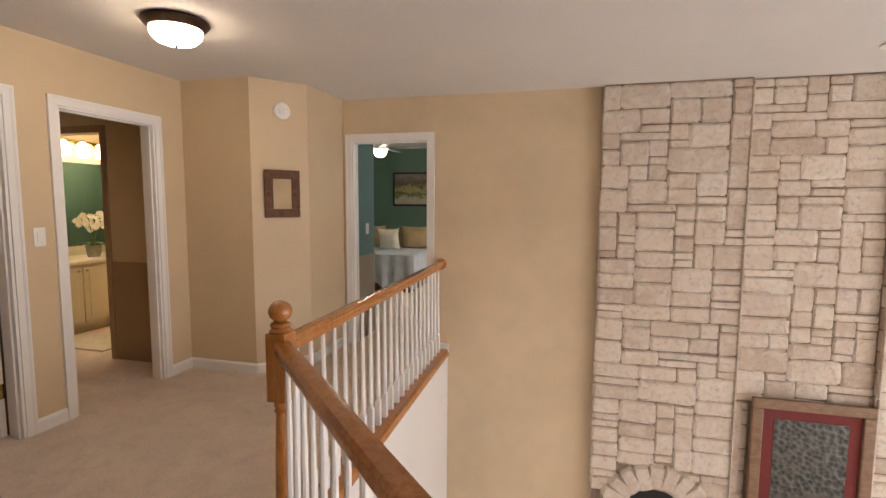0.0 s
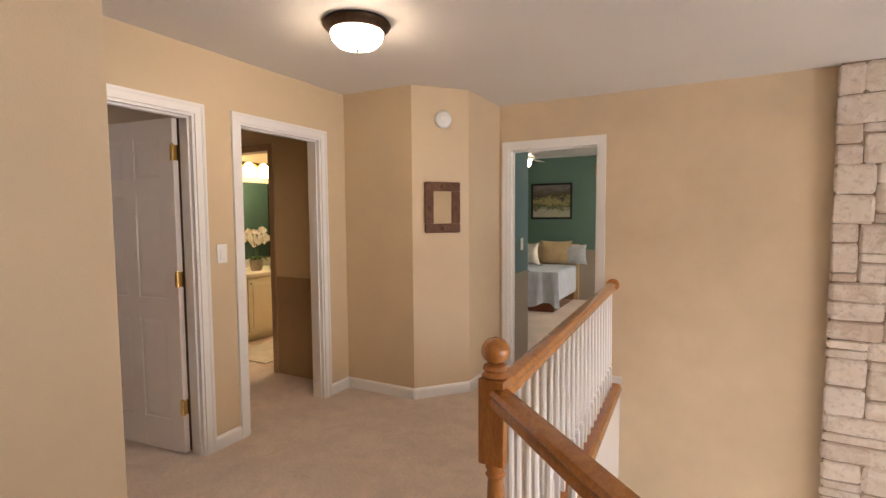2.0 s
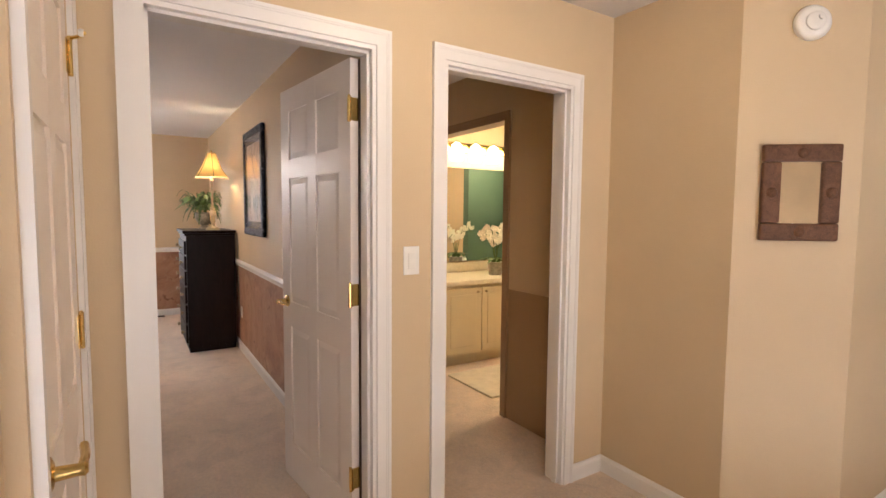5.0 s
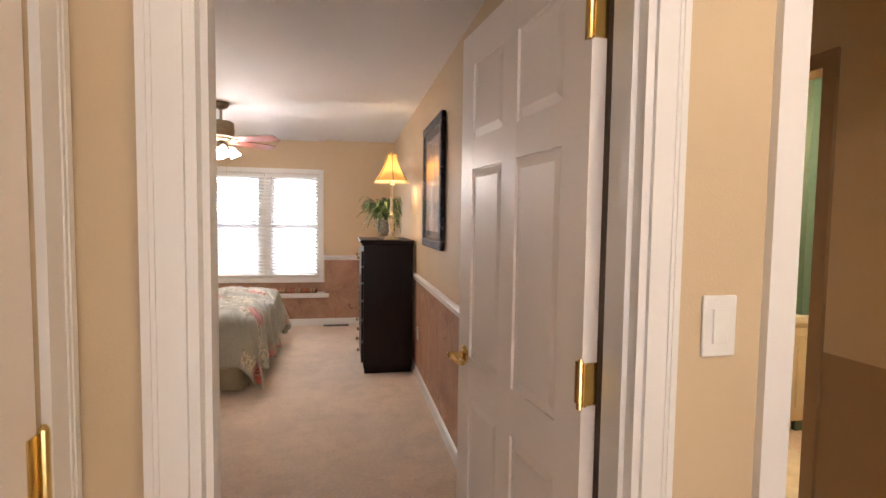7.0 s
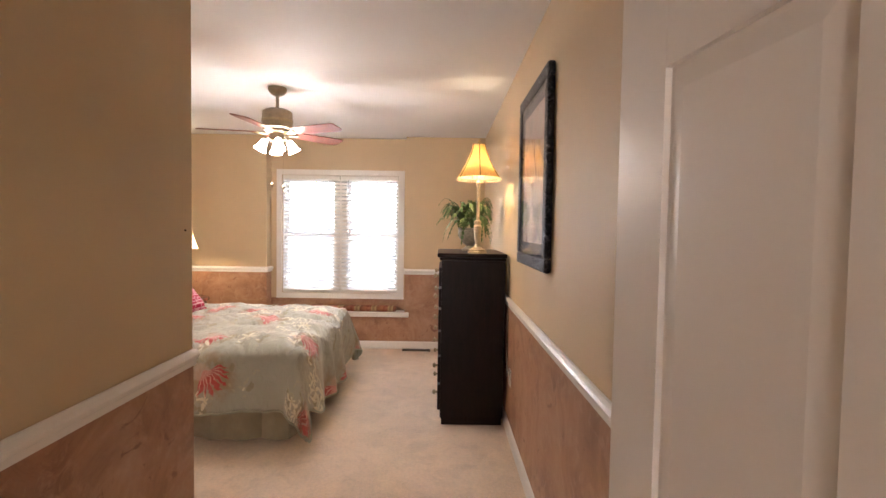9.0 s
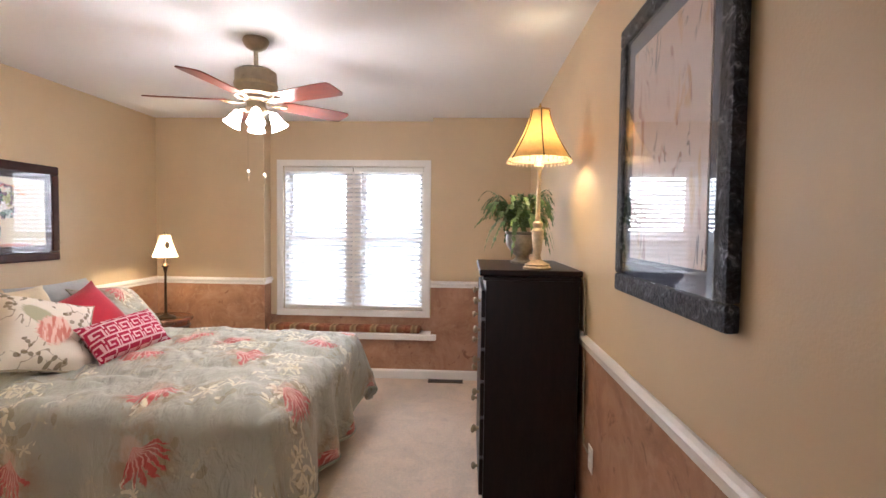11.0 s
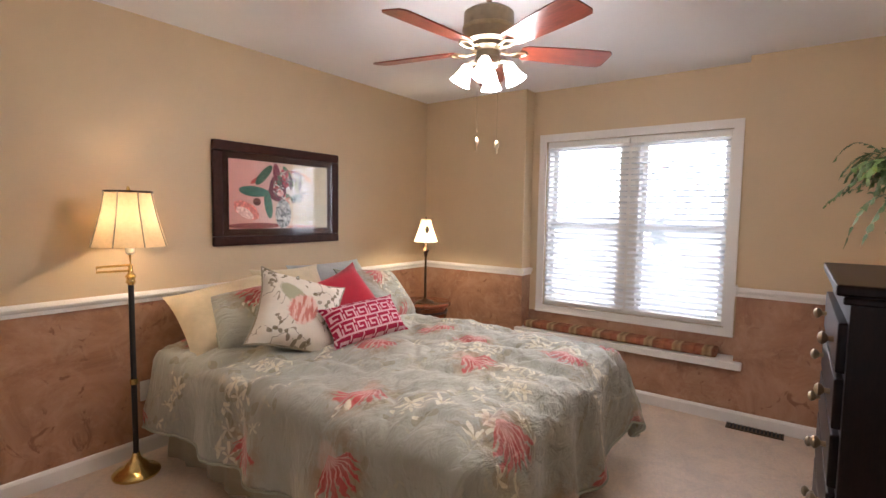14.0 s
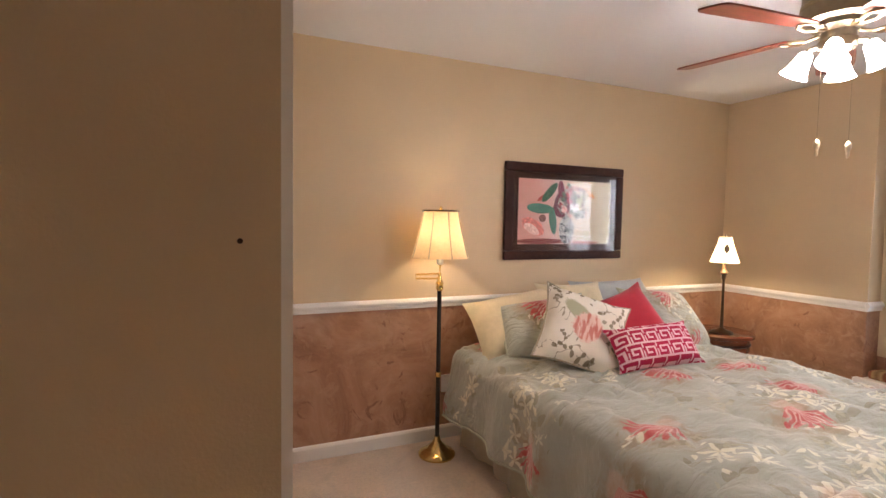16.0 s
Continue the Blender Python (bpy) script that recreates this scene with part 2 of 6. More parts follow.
def floral(name, ground):
    """Grey-sage cotton printed with red fan blooms, cream blossoms and brown leaves."""
    m, nt, b = M(name, 0.72, spec=0.25)
    p = coords(nt, "UV")
    warp = nt.nodes.new("ShaderNodeMix")
    warp.data_type = "VECTOR"
    warp.inputs[0].default_value = 0.085
    put(nt, warp.inputs[4], p)
    nz = nt.nodes.new("ShaderNodeTexNoise")
    nz.inputs["Scale"].default_value, nz.inputs["Detail"].default_value = 7, 3
    put(nt, nz.inputs["Vector"], p)
    nt.links.new(nz.outputs["Color"], warp.inputs[5])
    q = warp.outputs[1]
    f = noise_(nt, p, 2.4, 4, 0.55)
    col = ramp_(nt, f, (0.3, tone(ground, 0.94)), (0.6, tone(ground, 1.05)), (0.78, (0.45, 0.41, 0.31)))
    fan, ray, base, halo = fan_bloom(nt, q, 2.3, 0.66, 5.2, 0.6, 0.40, 1.0, 13.0)
    cloud = noise_(nt, p, 9, 4, 0.65)
    col = mix_(nt, math_(nt, "MULTIPLY", math_(nt, "MULTIPLY", halo, step_(nt, cloud, 0.38, 0.58)), 0.85), col, (0.33, 0.23, 0.13))
    leaf, _, _ = petals(nt, q, 9.0, 0.48, 0.7, 2, 3.1, cluster=0.51)
    col = mix_(nt, math_(nt, "MULTIPLY", leaf, 0.5), col, (0.25, 0.21, 0.11))
    twig, _, _ = petals(nt, q, 13.0, 0.42, 0.6, 3, 9.4, cluster=0.47)
    col = mix_(nt, math_(nt, "MULTIPLY", twig, 0.45), col, (0.50, 0.46, 0.32))
    star, dd, _ = petals(nt, q, 10.5, 0.60, 0.6, 5, 7.7, cluster=0.56)
    col = mix_(nt, math_(nt, "MULTIPLY", star, 0.75), col, (0.78, 0.73, 0.57))
    col = mix_(nt, math_(nt, "MULTIPLY", math_(nt, "MULTIPLY", star, step_(nt, dd, 0.12, 0.05)), 0.5), col, (0.50, 0.42, 0.22))
    star2, _, _ = petals(nt, q, 13.0, 0.56, 0.6, 5, 1.3, cluster=0.58)
    col = mix_(nt, math_(nt, "MULTIPLY", star2, 0.7), col, (0.70, 0.66, 0.52))
    red = mix_(nt, step_(nt, ray, 0.25, 0.75), (0.70, 0.38, 0.34), (0.48, 0.06, 0.06))
    col = mix_(nt, math_(nt, "MULTIPLY", fan, math_(nt, "ADD", 0.45, math_(nt, "MULTIPLY", cloud, 0.8))), col, red)
    col = mix_(nt, math_(nt, "MULTIPLY", base, 0.35), col, (0.74, 0.50, 0.42))
    put(nt, b.inputs["Base Color"], col)
    b.inputs["Sheen Weight"].default_value = 0.25
    wr = noise_(nt, scaled(nt, p, (1.0, 1.8, 1.0)), 9, 4, 0.55, 0.6)
    bump_(nt, b, math_(nt, "ADD", wr, math_(nt, "MULTIPLY", noise_(nt, p, 300, 2), 0.05)), 0.85, 0.03)
    return m


TAN = (0.62, 0.474, 0.296)
m_wall = paint("tan_wall_paint", TAN, var=0.05)
m_wall_gr = paint("great_room_wall_paint", (0.65, 0.505, 0.325), var=0.10)
m_bath_low = paint("brown_paint", (0.36, 0.24, 0.14))
m_ceil_bed = paint("bedroom_ceiling_paint", (0.82, 0.82, 0.83), 0.7, 0.02, 90, 0.3)
m_ceil = paint("ceiling_paint", (0.70, 0.665, 0.615), 0.7, 0.02, 90, 0.3)
m_teal = paint("teal_wall_paint", (0.095, 0.175, 0.125), var=0.06)
m_blue = paint("blue_teal_paint", (0.10, 0.19, 0.19), var=0.06)
# teal darkened in the colour, so the near vanity light leaves it dim
m_teal_dimmed = paint("dimmed_teal_bath_paint", (0.012, 0.029, 0.030), var=0.06)
m_taupe = paint("taupe_paint", (0.30, 0.25, 0.18), var=0.06)
m_trim = paint("white_trim_paint", (0.80, 0.77, 0.73), 0.32, 0.02, 60, 0.05)
m_door = paint("white_door_paint", (0.88, 0.80, 0.72), 0.32, 0.02, 80, 0.06)
m_white = plain("white_plastic", (0.80, 0.78, 0.73), 0.35, 0.03)
m_wains = faux("faux_wainscot_paint", (0.25, 0.115, 0.065), (0.39, 0.205, 0.118), (0.50, 0.31, 0.205))
m_carpet = carpet("beige_carpet", (0.82, 0.66, 0.52))
m_oak = wood("honey_oak", (0.32, 0.105, 0.020), (0.53, 0.215, 0.046), 0.24, (9, 9, 1.2), 4.0, 0.5)
m_espresso = wood("espresso_wood", (0.008, 0.003, 0.003), (0.018, 0.007, 0.006), 0.36, (1, 6, 1), 5.0, 0.0, 0.18)
m_cherry = wood("cherry_wood", (0.09, 0.022, 0.010), (0.20, 0.055, 0.022), 0.25, (1, 6, 6), 5.0, 0.4)
m_blade = wood("cherry_fan_blade", (0.12, 0.024, 0.014), (0.28, 0.060, 0.034), 0.28, (1.5, 9, 9), 5.0, 0.35)
m_darkframe = wood("dark_wood_frame", (0.024, 0.007, 0.005), (0.060, 0.020, 0.013), 0.4, (6, 1, 6), 5.0, 0.0, 0.15)
m_brass = metal("polished_brass", (0.80, 0.58, 0.22), 0.2)
m_agedbrass = metal("aged_brass", (0.50, 0.40, 0.26), 0.35, 0.35)
m_nickel = metal("brushed_bronze_nickel", (0.40, 0.33, 0.24), 0.3)
m_bronze = metal("oil_rubbed_bronze", (0.10, 0.065, 0.045), 0.4, 0.4)


def hammered(name):
    """Dark metal leaf, beaten, with highlights painted pale on the high spots."""
    m, nt, b = M(name, 0.36, 0.8)
    p = coords(nt)
    f = noise_(nt, p, 34, 5, 0.7, 1.5)
    # the palest stop paints glints into the colour
    put(nt, b.inputs["Base Color"], ramp_(nt, f, (0.40, (0.025, 0.025, 0.032)), (0.56, (0.075, 0.078, 0.095)), (0.68, (0.34, 0.34, 0.38))))
    bump_(nt, b, f, 1.0, 0.02)
    return m


m_pewter = hammered("hammered_pewter")
m_black = plain("matt_black", (0.012, 0.011, 0.010), 0.7)
# dark brown for the closet track and for painted shade in hinge gaps
m_gapshade_track = plain("gap_shade_and_track", (0.085, 0.058, 0.040), 0.8)
m_mortar = plain("brown_mortar", (0.30, 0.22, 0.15), 0.95, 0.25, 18)
m_stone = stone_mat("limestone")
m_glass = glass("window_glass")
m_mirror = mirror_glass("silvered_mirror")
m_frost = glow("frosted_lit_glass", (1.0, 0.94, 0.86), FAN_L)
m_bowl = glow("lit_glass_bowl", (1.0, 0.82, 0.58), BOWL_L)
# glow of the added bath fixture, strong enough to light the cabinets
m_bathfill = glow("bath_fill_glow", (1.0, 0.82, 0.52), 110.0)
m_vanglow = glow("lit_vanity_glass", (1.0, 0.80, 0.48), VAN_L)
m_can = glow("lit_recessed_lens", (1.0, 0.80, 0.52), CAN_L)
m_sky = glow("white_daylight", (0.88, 0.95, 1.0), DAY)
m_sky_green = glow("green_room_daylight", (1.0, 0.94, 0.84), DAY_GREEN)
m_bathwin = glow("frosted_window_light", (0.9, 0.97, 1.0), 0.9)
m_sky_gr = glow("great_room_daylight", (0.90, 0.95, 1.0), DAY_GR)
m_shade_gold = shade_cloth("gold_silk_shade", (0.82, 0.63, 0.32), 0.55)
m_antique = metal("ivory_washed_brass", (0.72, 0.60, 0.42), 0.5, 0.35)
m_shade_cream = shade_cloth("cream_linen_shade", (0.74, 0.54, 0.32), 0.30)
m_shade_white = shade_cloth("ivory_shade", (0.82, 0.66, 0.44), 0.24)
m_slat = shade_cloth("white_blind_slat", (0.93, 0.94, 0.95), 0.5)
m_floral = floral("sage_floral_cotton", (0.385, 0.385, 0.325))
m_sage = cloth("sage_cotton", (0.38, 0.39, 0.30))
m_cream = cloth("cream_cotton", (0.66, 0.55, 0.36))
m_grey = cloth("grey_cotton", (0.40, 0.41, 0.40))
m_red = cloth("crimson_cotton", (0.46, 0.025, 0.045))
m_skirt = cloth("taupe_bed_skirt", (0.36, 0.31, 0.22))
m_silver = cloth("silver_blue_satin", (0.52, 0.56, 0.62))
m_ivory = cloth("ivory_cotton", (0.72, 0.66, 0.54))
m_goldpil = cloth("gold_satin", (0.52, 0.38, 0.20))
m_leaf = plain("fern_leaf", (0.085, 0.15, 0.045), 0.5, 0.5, 14)
m_pot = plain("glazed_stone_pot", (0.30, 0.27, 0.22), 0.3, 0.3, 30)
m_soil = plain("potting_soil", (0.05, 0.035, 0.02), 0.9)
m_counter = plain("cream_countertop", (0.72, 0.64, 0.48), 0.3)
m_cab = paint("cream_cabinet_paint", (0.66, 0.56, 0.36), 0.4)
m_mat = cloth("ivory_bath_mat", (0.66, 0.58, 0.44))
m_orchid = plain("white_orchid_petal", (0.80, 0.76, 0.62), 0.5)
m_vent = metal("brown_metal_vent", (0.16, 0.11, 0.07), 0.5)
# lawn, fir and siding whitened to paint in the window's glare
m_grass = plain("glare_white_lawn_and_roof", (0.80, 0.82, 0.82), 0.9, 0.08, 2)
m_fir = plain("glare_white_fir", (0.84, 0.87, 0.86), 0.8, 0.12, 6)
m_house = plain("glare_white_siding", (0.80, 0.81, 0.82), 0.7)
m_housewin = plain("far_window_grey", (0.5, 0.54, 0.57), 0.3)

# ---- mesh tools ----
def box(bm, a, b, mi=0):
    x0, y0, z0 = a
    x1, y1, z1 = b
    v = [bm.verts.new(p) for p in ((x0, y0, z0), (x1, y0, z0), (x1, y1, z0), (x0, y1, z0), (x0, y0, z1), (x1, y0, z1), (x1, y1, z1), (x0, y1, z1))]
    fs = [bm.faces.new([v[i] for i in q]) for q in ((3, 2, 1, 0), (4, 5, 6, 7), (0, 1, 5, 4), (1, 2, 6, 5), (2, 3, 7, 6), (3, 0, 4, 7))]
    for f in fs:
        f.material_index = mi
    return v


def boxes(*pairs):
    bm = bmesh.new()
    for a, b in pairs:
        box(bm, a, b)
    return bm


def soft_box(a, b, r=0.006, seg=2):
    bm = boxes((a, b))
    bmesh.ops.bevel(bm, geom=bm.edges[:], offset=r, segments=seg, affect="EDGES", profile=0.6)
    return bm


def prism(pts, z0, z1):
    bm = bmesh.new()
    lo = [bm.verts.new((x, y, z0)) for x, y in pts]
    hi = [bm.verts.new((x, y, z1)) for x, y in pts]
    bm.faces.new(hi)
    bm.faces.new(lo[::-1])
    for i in range(len(pts)):
        j = (i + 1) % len(pts)
        bm.faces.new((lo[i], lo[j], hi[j], hi[i]))
    bmesh.ops.recalc_face_normals(bm, faces=bm.faces[:])
    return bm


def lathe(profile, seg=24, close=True, squash=1.0):
    """Turned shape from (radius, height) pairs."""
    bm = bmesh.new()
    rings = []
    for r, z in profile:
        rings.append([bm.verts.new((r * math.cos(6.28318 * k / seg), squash * r * math.sin(6.28318 * k / seg), z)) for k in range(seg)])
    for a, b in zip(rings, rings[1:]):
        for k in range(seg):
            bm.faces.new((a[k], a[(k + 1) % seg], b[(k + 1) % seg], b[k]))
    if close:
        bm.faces.new(rings[0][::-1])
        bm.faces.new(rings[-1])
    return bm


def tube(pts, r, seg=8):
    bm = bmesh.new()
    pts = [Vector(p) for p in pts]
    rings = []
    for i, p in enumerate(pts):
        d = (pts[min(i + 1, len(pts) - 1)] - pts[max(i - 1, 0)]).normalized()
        u = d.orthogonal().normalized()
        if rings:
            u = (rings[-1][0] - d * rings[-1][0].dot(d)).normalized()
        w = d.cross(u)
        rings.append((u, [bm.verts.new(p + r * (math.cos(6.28318 * k / seg) * u + math.sin(6.28318 * k / seg) * w)) for k in range(seg)]))
    for (_, a), (_, b) in zip(rings, rings[1:]):
        for k in range(seg):
            bm.faces.new((a[k], a[(k + 1) % seg], b[(k + 1) % seg], b[k]))
    bm.faces.new(rings[0][1][::-1])
    bm.faces.new(rings[-1][1])
    return bm


def sweep(profile, a, b):
    """A moulding: profile of (out, up) pairs, run from a to b; out is to the right of the run."""
    bm = bmesh.new()
    a, b = Vector(a), Vector(b)
    d = (b - a).normalized()
    side = d.cross(Vector((0, 0, 1))).normalized()
    up = side.cross(d)
    ra = [bm.verts.new(a + side * o + up * u) for o, u in profile]
    rb = [bm.verts.new(b + side * o + up * u) for o, u in profile]
    n = len(profile)
    for i in range(n):
        j = (i + 1) % n
        bm.faces.new((ra[i], rb[i], rb[j], ra[j]))
    bm.faces.new(ra)
    bm.faces.new(rb[::-1])
    bmesh.ops.recalc_face_normals(bm, faces=bm.faces[:])
    return bm


def link(name, bm, material, smooth=False):
    me = bpy.data.meshes.new(name)
    bm.to_mesh(me)
    bm.free()
    for m in material if isinstance(material, (list, tuple)) else [material]:
        me.materials.append(m)
    if smooth:
        for f in me.polygons:
            f.use_smooth = True
        me.set_sharp_from_angle(angle=radians(40))
    return new(name, me)


def part(name, bm, material, parent, label="", smooth=False, at=None):
    ob = link(name, bm, material, smooth)
    ob.parent = parent
    if at is not None:
        ob.matrix_local = at
    return tagged(ob, label) if label else ob


def thing(name, label, category, at=None, group=""):
    ob = new(name)
    ob.empty_display_size = 0.1
    if at is not None:
        ob.matrix_world = at
    return tagged(ob, label, category, group)


def structure(name, bm, material, label="", category="", smooth=False):
    ob = link(name, bm, material, smooth)
    return tagged(ob, label or name.replace("_", " "), category or name.split("_")[0], kind="structure")


def cut_wall(name, axis, at, thick, lo, hi, z0, z1, holes, material, label):
    """A wall along x or y; holes: (from, to, bottom, top) along its run."""
    spans, pos = [], lo
    for a, b, s, t in sorted(holes):
        spans.append((pos, a, z0, z1))
        if s > z0:
            spans.append((a, b, z0, s))
        if t < z1:
            spans.append((a, b, t, z1))
        pos = b
    spans.append((pos, hi, z0, z1))
    bm = bmesh.new()
    for a, b, s, t in spans:
        if b - a > 1e-4:
            if axis == "y":
                box(bm, (at, a, s), (at + thick, b, t))
            else:
                box(bm, (a, at, s), (b, at + thick, t))
    return structure(name, bm, material, label, "wall")


CASING = ((0, 0), (0.018, 0), (0.018, 0.012), (0.013, 0.018), (0.011, 0.044), (0.006, 0.052), (0, 0.058))


def casing(name, axis, face, sign, lo, hi, top, material, label, bottom=0.0, sill=False):
    """Door or window casing on a wall face; sign: the way it stands out."""
    w, d = 0.06, 0.018
    bm = bmesh.new()

    def bar(a, b, s, t, o0, o1):
        if axis == "y":
            box(bm, (min(face + sign * o0, face + sign * o1), a, s), (max(face + sign * o0, face + sign * o1), b, t))
        else:
            box(bm, (a, min(face + sign * o0, face + sign * o1), s), (b, max(face + sign * o0, face + sign * o1), t))

    for a, b in ((lo - w, lo), (hi, hi + w)):
        bar(a, b, bottom, top, 0, d * 0.72)
    bar(lo - w, hi + w, top, top + w, 0, d * 0.72)
    for o, k0, k1 in ((0.020, 0.72, 0.86), (0.013, 0.86, 0.98)):
        bar(lo - w, lo - w + o, bottom, top + w - o, d * k0, d * k1)
        bar(hi + w - o, hi + w, bottom, top + w - o, d * k0, d * k1)
        bar(lo - w, hi + w, top + w - o, top + w, d * k0, d * k1)
    return structure(name, bm, material, label, "trim")


def jamb(name, axis, at, thick, lo, hi, top, material, label):
    """Flat lining of an opening with a door stop."""
    bm = bmesh.new()
    t = 0.016

    def bar(a, b, s, e, o0, o1):
        if axis == "y":
            box(bm, (at + o0, a, s), (at + o1, b, e))
        else:
            box(bm, (a, at + o0, s), (b, at + o1, e))

    bar(lo, lo + t, 0, top, -0.004, thick + 0.004)
    bar(hi - t, hi, 0, top, -0.004, thick + 0.004)
    bar(lo + t, hi - t, top - t, top, -0.004, thick + 0.004)
    m = thick * 0.5
    bar(lo + t, lo + t + 0.011, 0, top - t, m, m + 0.032)
    bar(hi - t - 0.011, hi - t, 0, top - t, m, m + 0.032)
    bar(lo + t, hi - t, top - t - 0.011, top - t, m, m + 0.032)
    return structure(name, bm, material, label, "trim")


BASE = ((0, 0), (0.014, 0), (0.014, 0.07), (0.008, 0.082), (0, 0.088))
RAIL = ((0, 0.862), (0.012, 0.865), (0.014, 0.885), (0.022, 0.892), (0.026, 0.905), (0.020, 0.915), (0.010, 0.925), (0, 0.925))


def run(kind, a, b, label=""):
    """Baseboard or chair rail along a wall; it stands out to the right of the way from a to b."""
    prof = BASE if kind == "baseboard" else RAIL
    return structure(kind, sweep(prof, (*a, 0), (*b, 0)), m_trim, label or ("white painted baseboard along the carpet" if kind == "baseboard" else "white moulded chair rail above the wainscot"), kind.replace("_", " "))

# ---- shell of the landing, great room and bedrooms ----
CZ = 2.43
NEWEL, REND = (-0.608, 1.983), (-0.68, 4.765)
DIAG = (3.52, -2.20)

structure("floor_landing", prism([(-2.70, -2.2), DIAG, NEWEL, REND, (-0.81, 4.765), (-0.81, 4.82), (-2.70, 4.82)], -0.25, 0.0), m_carpet, "beige cut-pile carpet over the upstairs landing", "floor")
structure("floor_bedroom", boxes(((-8.80, -1.15, -0.25), (-2.70, 2.55, 0.0))), m_carpet, "beige cut-pile carpet in the bedroom", "floor")
structure("floor_bath", boxes(((-5.25, 2.551, -0.25), (-2.701, 5.65, 0.0)), ((-2.70, 4.821, -0.25), (-1.72, 5.65, 0.0))), m_carpet, "beige carpet before the bathroom vanity", "floor")
structure("floor_green_room", boxes(((-1.719, 4.821, -0.25), (1.6, 5.65, 0.0)), ((-4.6, 5.651, -0.25), (1.6, 9.15, 0.0))), m_carpet, "beige carpet in the green bedroom", "floor")
structure("floor_great_room", boxes(((-2.7, -2.2, -2.95), (6.2, 5.0, -2.75))), m_carpet, "beige carpet on the great room's lower floor", "floor")
structure("ceiling_bedroom", boxes(((-9.0, -2.4, CZ), (-2.70, 2.55, CZ + 0.15))), m_ceil_bed, "flat bluish white bedroom ceiling", "ceiling")
structure("ceiling", boxes(((-2.70, -2.4, CZ), (6.4, 9.4, CZ + 0.15)), ((-9.0, 2.55, CZ), (-2.70, 9.4, CZ + 0.15))), m_ceil, "flat off-white painted ceiling", "ceiling")

# landing
cut_wall("wall_doors", "y", -2.76, 0.11, 1.455, 3.74, 0, CZ, [(1.62, 2.39, 0, 2.04), (2.70, 3.45, 0, 2.04)], m_wall, "tan painted wall with two white-cased doorways")
cut_wall("wall_closet", "x", 1.345, 0.11, -2.76, -1.79, 0, CZ, [(-2.585, -1.87, 0, 2.04)], m_wall, "tan painted wall round the closet door")
structure("wall_stub", boxes(((-1.79, -2.2, 0), (-1.72, 1.427, CZ))), m_wall, "tan painted wall beside the landing", "wall")
structure("wall_closet_back", boxes(((-2.76, 0.60, 0), (-1.79, 0.66, CZ))), m_wall, "tan painted closet back wall", "wall")
structure("wall_back", boxes(((-1.83, -2.31, -2.75), (6.2, -2.2, CZ))), m_wall, "tan painted wall behind the landing", "wall")
cut_wall("wall_angle_side", "x", 3.74, 0.11, -5.25, -2.0, 0, CZ, [(-4.45, -3.52, 0, 2.04)], m_wall, "tan painted wall beside the bathroom")
structure("wall_angle", prism([(-2.0, 3.74), (-1.69, 4.10), (-1.77, 4.17), (-2.05, 3.85)], 0, CZ), m_wall, "tan painted angled wall with a small mirror", "wall")
structure("wall_angle_end", boxes(((-1.80, 4.10, 0), (-1.69, 4.77, CZ))), m_wall, "tan painted wall beside the green room's door", "wall")
cut_wall("wall_far", "x", 4.77, 0.11, -1.80, 6.2, 0, CZ, [(-1.60, -0.81, 0, 2.04)], m_wall_gr, "tall tan painted wall of the great room")
structure("wall_far_lower", boxes(((-2.7, 4.77, -2.75), (-0.81, 4.88, -0.251)), ((-0.81, 4.77, -2.75), (6.2, 4.88, 0.0))), m_wall_gr, "tan painted lower wall of the great room", "wall")
cut_wall("wall_great_window", "y", 6.2, 0.15, -2.31, 4.88, -2.75, CZ, [(-1.6, 3.8, -2.3, 1.15)], m_wall_gr, "tan wall with a wide great room window")
structure("daylight_great_room", boxes(((7.2, -3.5, -3.5), (7.25, 6.0, 3.0))), m_sky_gr, "bright overcast sky outside the great room", "backdrop")


def slab_between(name, p, q, z0, z1, t, mat, label, cat):
    d = Vector((q[0] - p[0], q[1] - p[1])).normalized()
    n = Vector((d.y, -d.x))
    pts = [p, q, (q[0] - n.x * t, q[1] - n.y * t), (p[0] - n.x * t, p[1] - n.y * t)]
    return structure(name, prism(pts, z0, z1), mat, label, cat)


slab_between("wall_landing_edge_a", (NEWEL[0] + 0.07, NEWEL[1] + 0.02), (REND[0] + 0.07, REND[1]), -2.75, -0.022, 0.06, m_trim, "off-white painted drywall under the landing's edge", "wall")
slab_between("wall_landing_edge_b", (DIAG[0] + 0.05, DIAG[1] + 0.05), (NEWEL[0] + 0.05, NEWEL[1] + 0.05), -2.75, -0.022, 0.06, m_trim, "off-white painted drywall under the diagonal landing edge", "wall")

# bedroom
structure("wall_bed_north", boxes(((-8.64, 2.49, 0), (-2.76, 2.60, CZ))), m_wall, "tan painted bedroom wall above a faux-finished wainscot", "wall")
cut_wall("wall_entry", "x", 0.965, 0.11, -4.71, -2.76, 0, CZ, [(-3.65, -2.90, 0, 2.04)], m_wall, "tan painted entry wall above a faux-finished wainscot")
cut_wall("wall_bed_closet", "y", -4.71, 0.11, -1.05, 0.965, 0, CZ, [(-0.80, 0.965, 0, 2.04)], m_wall, "tan painted wall round the bedroom closet")
structure("wall_closet_inside", boxes(((-4.05, -1.05, 0), (-3.95, 0.965, CZ))), m_wall, "tan painted back of the bedroom closet", "wall")
structure("wall_bed_south", boxes(((-8.64, -1.15, 0), (-2.76, -1.05, CZ))), m_wall, "tan painted bedroom wall behind the bed", "wall")
AL, AR = 0.0, 1.59
